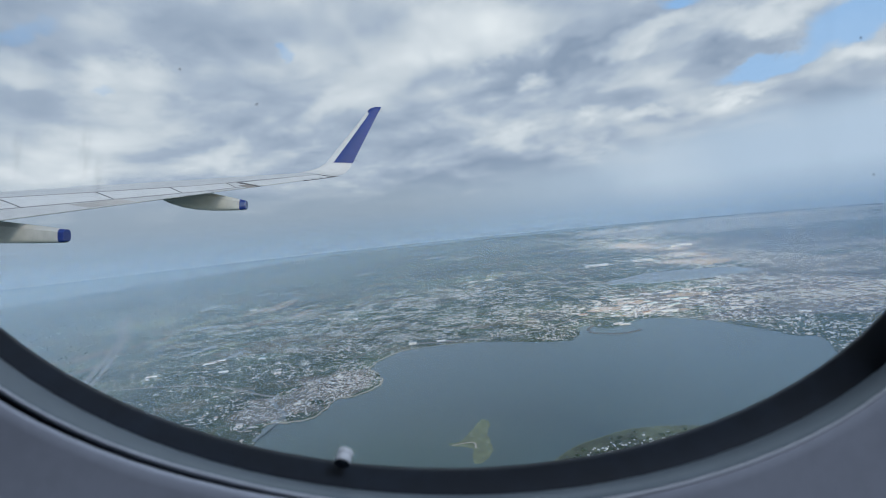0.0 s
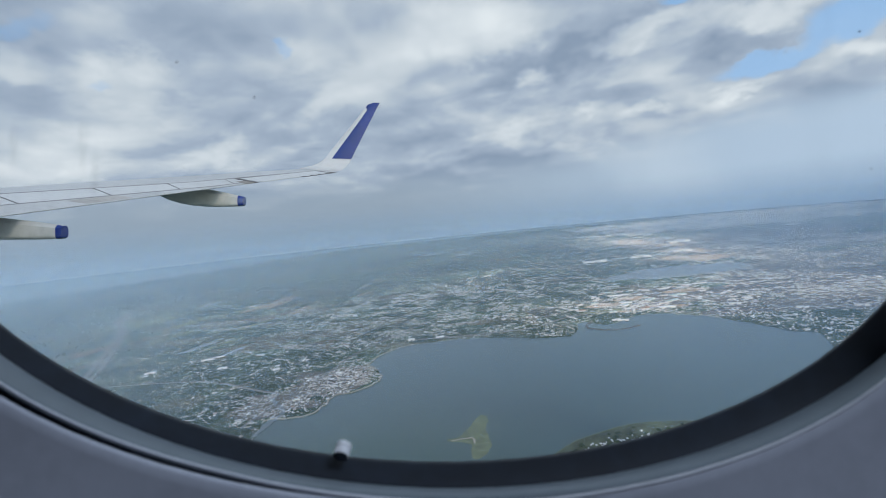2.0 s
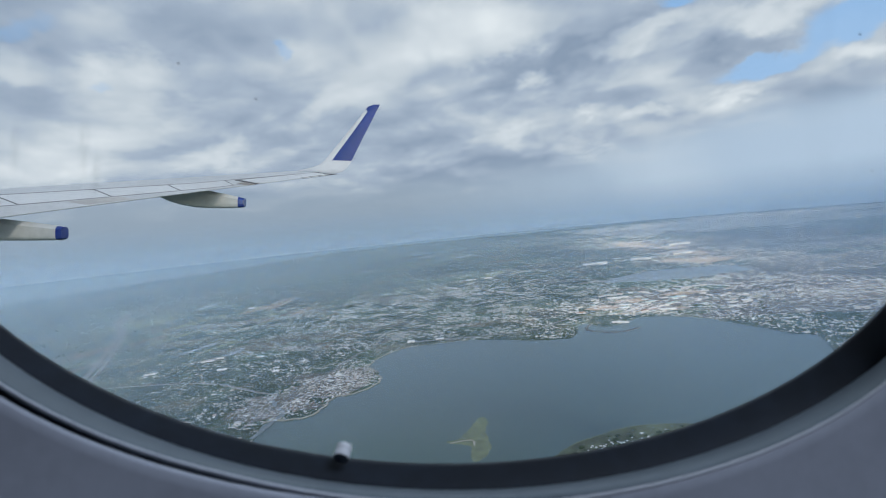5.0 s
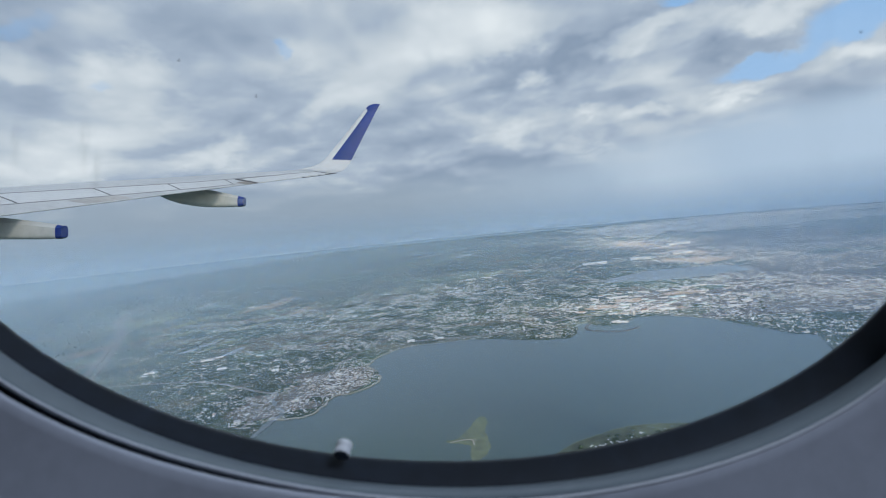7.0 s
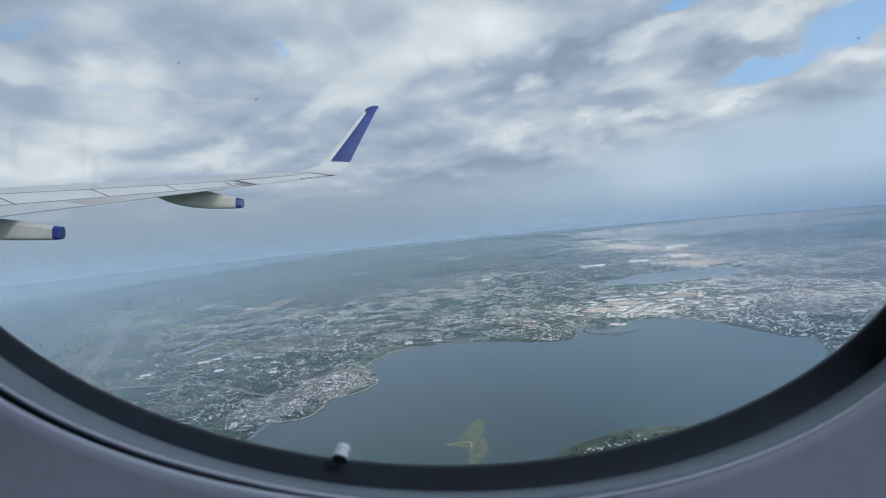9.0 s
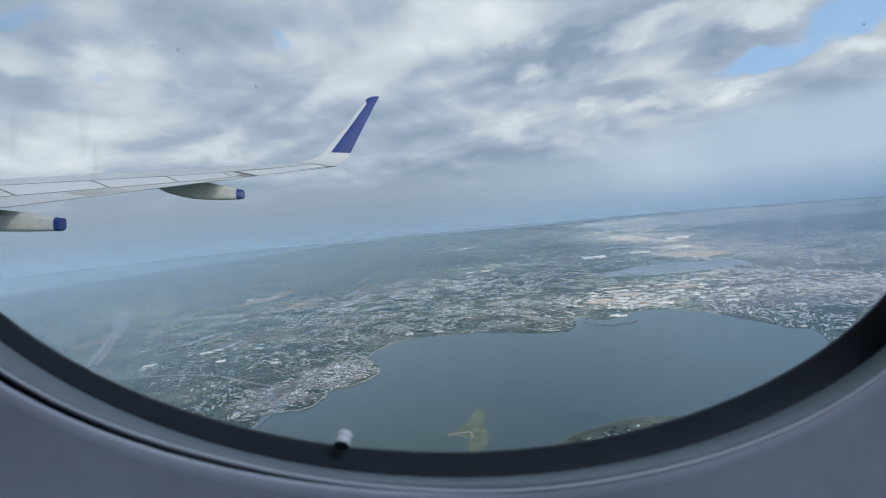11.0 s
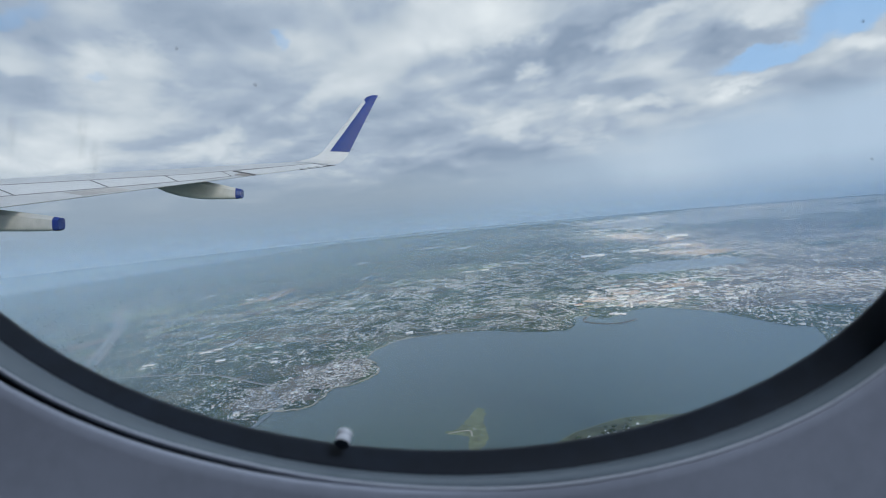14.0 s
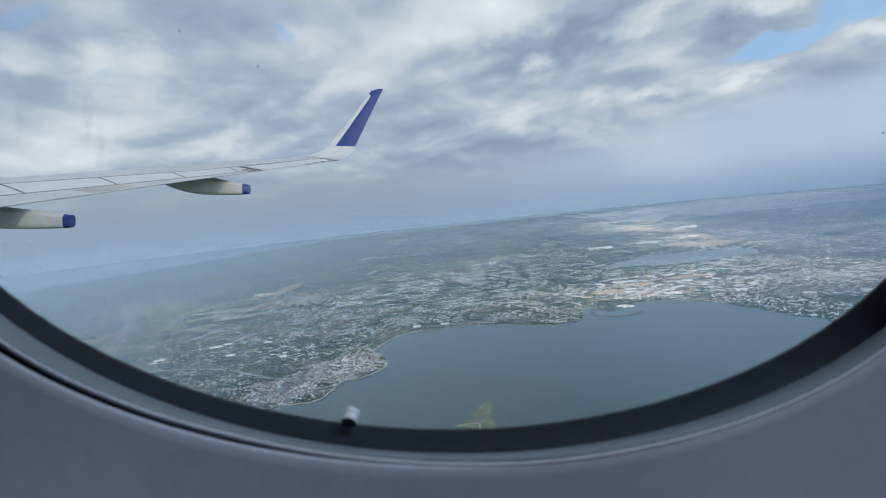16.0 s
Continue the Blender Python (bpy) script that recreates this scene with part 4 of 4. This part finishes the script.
SHARES = [1, .97, .93, .88, .82, .76, .7, .62, .54, .46, .38, .3, .22, .15, .09, .05, .025, .01, 0]
STATIONS = [ROOT, 2.0, 3.4, 4.4, 5.0, 6.0, 7.0, 8.0, 9.0, 10.0, 11.0, 12.0, 13.0, 13.7, 14.3]
wing = empty("aircraft_wing", PLANE @ Matrix.Translation((leading(ROOT) + 3, ROOT, height(ROOT))))
back = Matrix.Translation((-leading(ROOT) - 3, -ROOT, -height(ROOT)))
tagged(wing, "pale grey airliner wing with an upturned white and indigo tip", "wing")


def wing_part(name, bm, material, label="", smooth=False, parent=None):
    bmesh.ops.transform(bm, matrix=back, verts=bm.verts)
    return part(name, bm, material, parent or wing, label, smooth)


def section(o):
    return [wing_point(o, f, 1) for f in SHARES] + [wing_point(o, f, -1) for f in SHARES[-2:0:-1]]


wing_part("wing_skin", loft([section(o) for o in STATIONS], True, True), WING_GREY, smooth=True)


def skin_panel(o0, o1, f0, f1, thick, side=1, k=6, m=5, f0b=None, f1b=None, slant=0.0):
    """A panel that lies on the skin, with its own thickness and edges."""
    bm = bmesh.new()
    top, low = {}, {}
    for i in range(k + 1):
        o = o0 + (o1 - o0) * i / k
        a = f0 + ((f0b if f0b is not None else f0) - f0) * i / k
        b = f1 + ((f1b if f1b is not None else f1) - f1) * i / k
        for j in range(m + 1):
            f = a + (b - a) * j / m
            q = o + slant * j / m
            top[i, j] = bm.verts.new(wing_point(q, f, side, side * thick))
            low[i, j] = bm.verts.new(wing_point(q, f, side, -side * 0.01))
    for i in range(k):
        for j in range(m):
            bm.faces.new((top[i, j], top[i + 1, j], top[i + 1, j + 1], top[i, j + 1]))
    ring = [(i, 0) for i in range(k)] + [(k, j) for j in range(m)] + [(i, m) for i in range(k, 0, -1)] + [(0, j) for j in range(m, 0, -1)]
    for a, b in zip(ring, ring[1:] + ring[:1]):
        bm.faces.new((top[a], low[a], low[b], top[b]))
    return bm


def hinge(o):
    """Share of the chord where the spoilers begin."""
    return min(0.64 + (o - 6.9) * 0.045, 0.77)


def slot(o):
    """Share of the chord where the flap begins."""
    return min(0.872 + (o - 6.7) * 0.028, 0.955)


SPOILERS = [4.5, 5.68, 6.87, 8.05, 9.25, 10.58]
for o0, o1 in zip(SPOILERS, SPOILERS[1:]):
    wing_part("spoiler", skin_panel(o0 + 0.03, o1 - 0.03, hinge(o0), slot(o0) - 0.008, 0.003, f0b=hinge(o1), f1b=slot(o1) - 0.008, slant=-0.38), PANEL_GREY, "pale grey spoiler panel")
    wing_part("panel_gap", skin_panel(o1 - 0.007, o1 + 0.007, hinge(o1), slot(o1) - 0.004, 0.004, slant=-0.38, k=2), GAP, "dark gap between spoilers")
for o0, o1 in zip((4.4, 6.7, 9.6), (6.7, 9.6, 10.45)):
    wing_part("panel_gap", skin_panel(o0, o1, slot(o0) - 0.006, slot(o0) + 0.003, 0.006, f0b=slot(o1) - 0.006, f1b=slot(o1) + 0.004), HINGE, "grey gap ahead of the flap")
    wing_part("flap", skin_panel(o0, o1, slot(o0) + 0.004, 0.997, 0.002, f0b=slot(o1) + 0.004), FLAP_GREY, "long grey trailing-edge flap")
for o0, o1 in ((4.5, 9.8), (9.8, 13.9)):
    wing_part("panel_gap", skin_panel(o0, o1, hinge(o0) - 0.014, hinge(o0) - 0.003, 0.006, f0b=hinge(o1) - 0.014, f1b=hinge(o1) - 0.003, k=10), HINGE, "grey hinge line ahead of the spoilers")
wing_part("stain_strip", skin_panel(7.0, 7.75, slot(7.4) + 0.01, 0.985, 0.004), STAIN, "brown smear of oil on the flap")
wing_part("aileron", skin_panel(10.95, 14.0, 0.80, 0.997, 0.003, k=8, f0b=0.77), PANEL_GREY, "pale grey aileron")
wing_part("panel_gap", skin_panel(10.85, 14.05, 0.780, 0.797, 0.005, k=8, f0b=0.750, f1b=0.768), HINGE, "dark hinge line of the aileron")
wing_part("panel_gap", skin_panel(14.02, 14.10, 0.75, 0.997, 0.005, k=2), GAP, "dark gap outboard of the aileron")
wing_part("stain_strip", skin_panel(10.47, 10.80, 0.90, 0.996, 0.005, slant=-0.1), BROWN, "brown stained joint at the flap end")
wing_part("panel_gap", skin_panel(10.78, 10.90, 0.80, 0.997, 0.007, slant=-0.1), GAP, "dark gap between flap and aileron")
wing_part("leading_edge_slat", skin_panel(4.6, 14.2, 0.02, 0.13, 0.006, k=16), METAL, "bare metal leading-edge slat")
for o in (12.6, 13.0, 13.4, 13.8, 14.1):
    p = wing_point(o, 0.995, 1)
    bm = loft([[(p.x + a, p.y + b, p.z + c) for b, c in ((-.012, -.012), (.012, -.012), (.012, .012), (-.012, .012))] for a in (-.08, .0)] + [[(p.x + .20, p.y + b, p.z + c + .0) for b, c in ((-.003, -.003), (.003, -.003), (.003, .003), (-.003, .003))]], True, True)
    wing_part("static_wick", bm, GAP, "thin static discharge wick")

# the upturned tip: it curls up from the wing's end and sweeps aft
TIP = [(14.3, leading(14.3), trailing(14.3), height(14.3), 0), (14.60, -4.66, -3.16, 2.43, 12), (14.80, -4.24, -3.06, 2.58, 35), (14.90, -3.98, -2.99, 2.71, 58), (14.96, -3.80, -2.94, 2.84, 72), (15.20, -3.16, -2.55, 3.75, 75), (15.42, -2.55, -2.17, 4.62, 76), (15.46, -2.47, -2.12, 4.73, 76), (15.48, -2.30, -2.09, 4.80, 76)]


def tip_section(o, xl, xt, z, cant, f_from=0.0, f_to=1.0, proud=0.0, grow=1.0):
    """A closed section of the tip, or of a band of its chord."""
    c = xt - xl
    nrm = Vector((0, -math.sin(radians(cant)), math.cos(radians(cant))))
    fs = [f_to + (f_from - f_to) * i / 9 for i in range(10)]
    up = [Vector((xl + f * c, o, z - (0.028 * c * (1 - f) if cant < 5 else 0))) + nrm * (foil(min(max(f, 0), 1)) * c * 0.8 * grow + proud) for f in fs]
    lo = [Vector((xl + f * c, o, z - (0.028 * c * (1 - f) if cant < 5 else 0))) - nrm * (foil(min(max(f, 0), 1)) * c * 0.7 * grow + proud) for f in fs[::-1]]
    return up + lo


def between(i, s):
    return tuple(a + (b - a) * s for a, b in zip(TIP[i], TIP[i + 1]))


winglet = wing_part("winglet", crease(loft([tip_section(*t) for t in TIP], True, True), 0.9), WHITE, "upturned white wingtip", smooth=True)
blue_rows = [(between(4, 0.0), 0.30), (between(4, 0.5), 0.31), (TIP[5], 0.32), (between(5, 0.5), 0.33), (between(5, 0.9), 0.33), (between(6, 0.1), 0.02), (TIP[7], -0.01), (TIP[8], -0.01)]
wing_part("paint_band", crease(loft([tip_section(*t, f_from=f, f_to=1.005, proud=0.006) for t, f in blue_rows], True, True), 0.6), BLUE, "glossy indigo paint on the winglet", smooth=True, parent=winglet)
for i, s in ((4, .1), (5, .15), (5, .6), (6, .1), (6, .9)):
    o, xl, xt, z, _ = between(i, s)
    wing_part("static_wick", loft([[(xt + a, o + b * q, z + c * q) for b, c in ((-.005, -.005), (.005, -.005), (.005, .005), (-.005, .005))] for a, q in ((-.03, 1), (.11, .4))], True, True), GAP, "thin static discharge wick", parent=winglet)


def canoe(o, x_front, x_aft, z_top, z_low, wide, drop, cap_from):
    """A boat-shaped flap track fairing: a rounded keel, flat sides, a ridged top that falls away aft, a blunt indigo end."""
    rows = [(0, .02, .95), (.06, .2, .80), (.14, .42, .58), (.25, .66, .34), (.37, .84, .16), (.5, .95, .05), (.65, 1, 0), (.8, .97, .0), (.9, .93, .01)]

    def ring(s, w, lift):
        x = x_front + (x_aft - x_front) * s
        tall = z_top - z_low
        lo = z_low + tall * lift
        aft = max(0.0, (s - 0.5) / 0.5)
        hi = z_top - tall * drop * aft ** 1.2
        shoulder = lo + (hi - lo) * (0.97 - 0.20 * min(1.0, aft * 3))
        hw = wide / 2 * w
        keel = [(hw * math.copysign(abs(math.cos(a)) ** 0.55, math.cos(a)), lo + (shoulder - lo) * 0.45 * (1 - abs(math.sin(a)) ** 0.7)) for a in np.linspace(math.pi, 2 * math.pi, 12)]
        return [(x, o + a, b) for a, b in keel + [(hw, shoulder), (hw * 0.5, hi), (-hw * 0.5, hi), (-hw, shoulder)]]

    c = cap_from
    body = wing_part("flap_fairing", crease(loft([ring(*r) for r in rows if r[0] < c - 0.02] + [ring(c, .90, .02)], True, True)), FAIRING, "pale grey boat-shaped flap track fairing", smooth=True)
    wing_part("fairing_cap", crease(loft([ring(c, .905, .015), ring(c + .006, .915, .012), ring(1.0, .80, .05), ring(1.006, .72, .09)], True, True)), BLUE, "glossy indigo end of the fairing", smooth=True, parent=body)
    p = Vector((x_front + (x_aft - x_front) * 0.57, o - wide * 0.3, z_top))
    wing_part("fairing_hinge", loft([[(p.x + a, p.y + b, p.z + h) for a, b in ((-.06, 0), (.10, 0), (.10, wide * .6), (-.06, wide * .6))] for h in (-.03, .025)], True, True), GAP, "dark hinge gap on the fairing", parent=body)


canoe(9.9, -6.30, -4.21, 1.30, 0.885, 0.19, 0.50, 0.95)
canoe(6.25, -7.4, -5.07, 0.45, 0.128, 0.17, 0.42, 0.977)
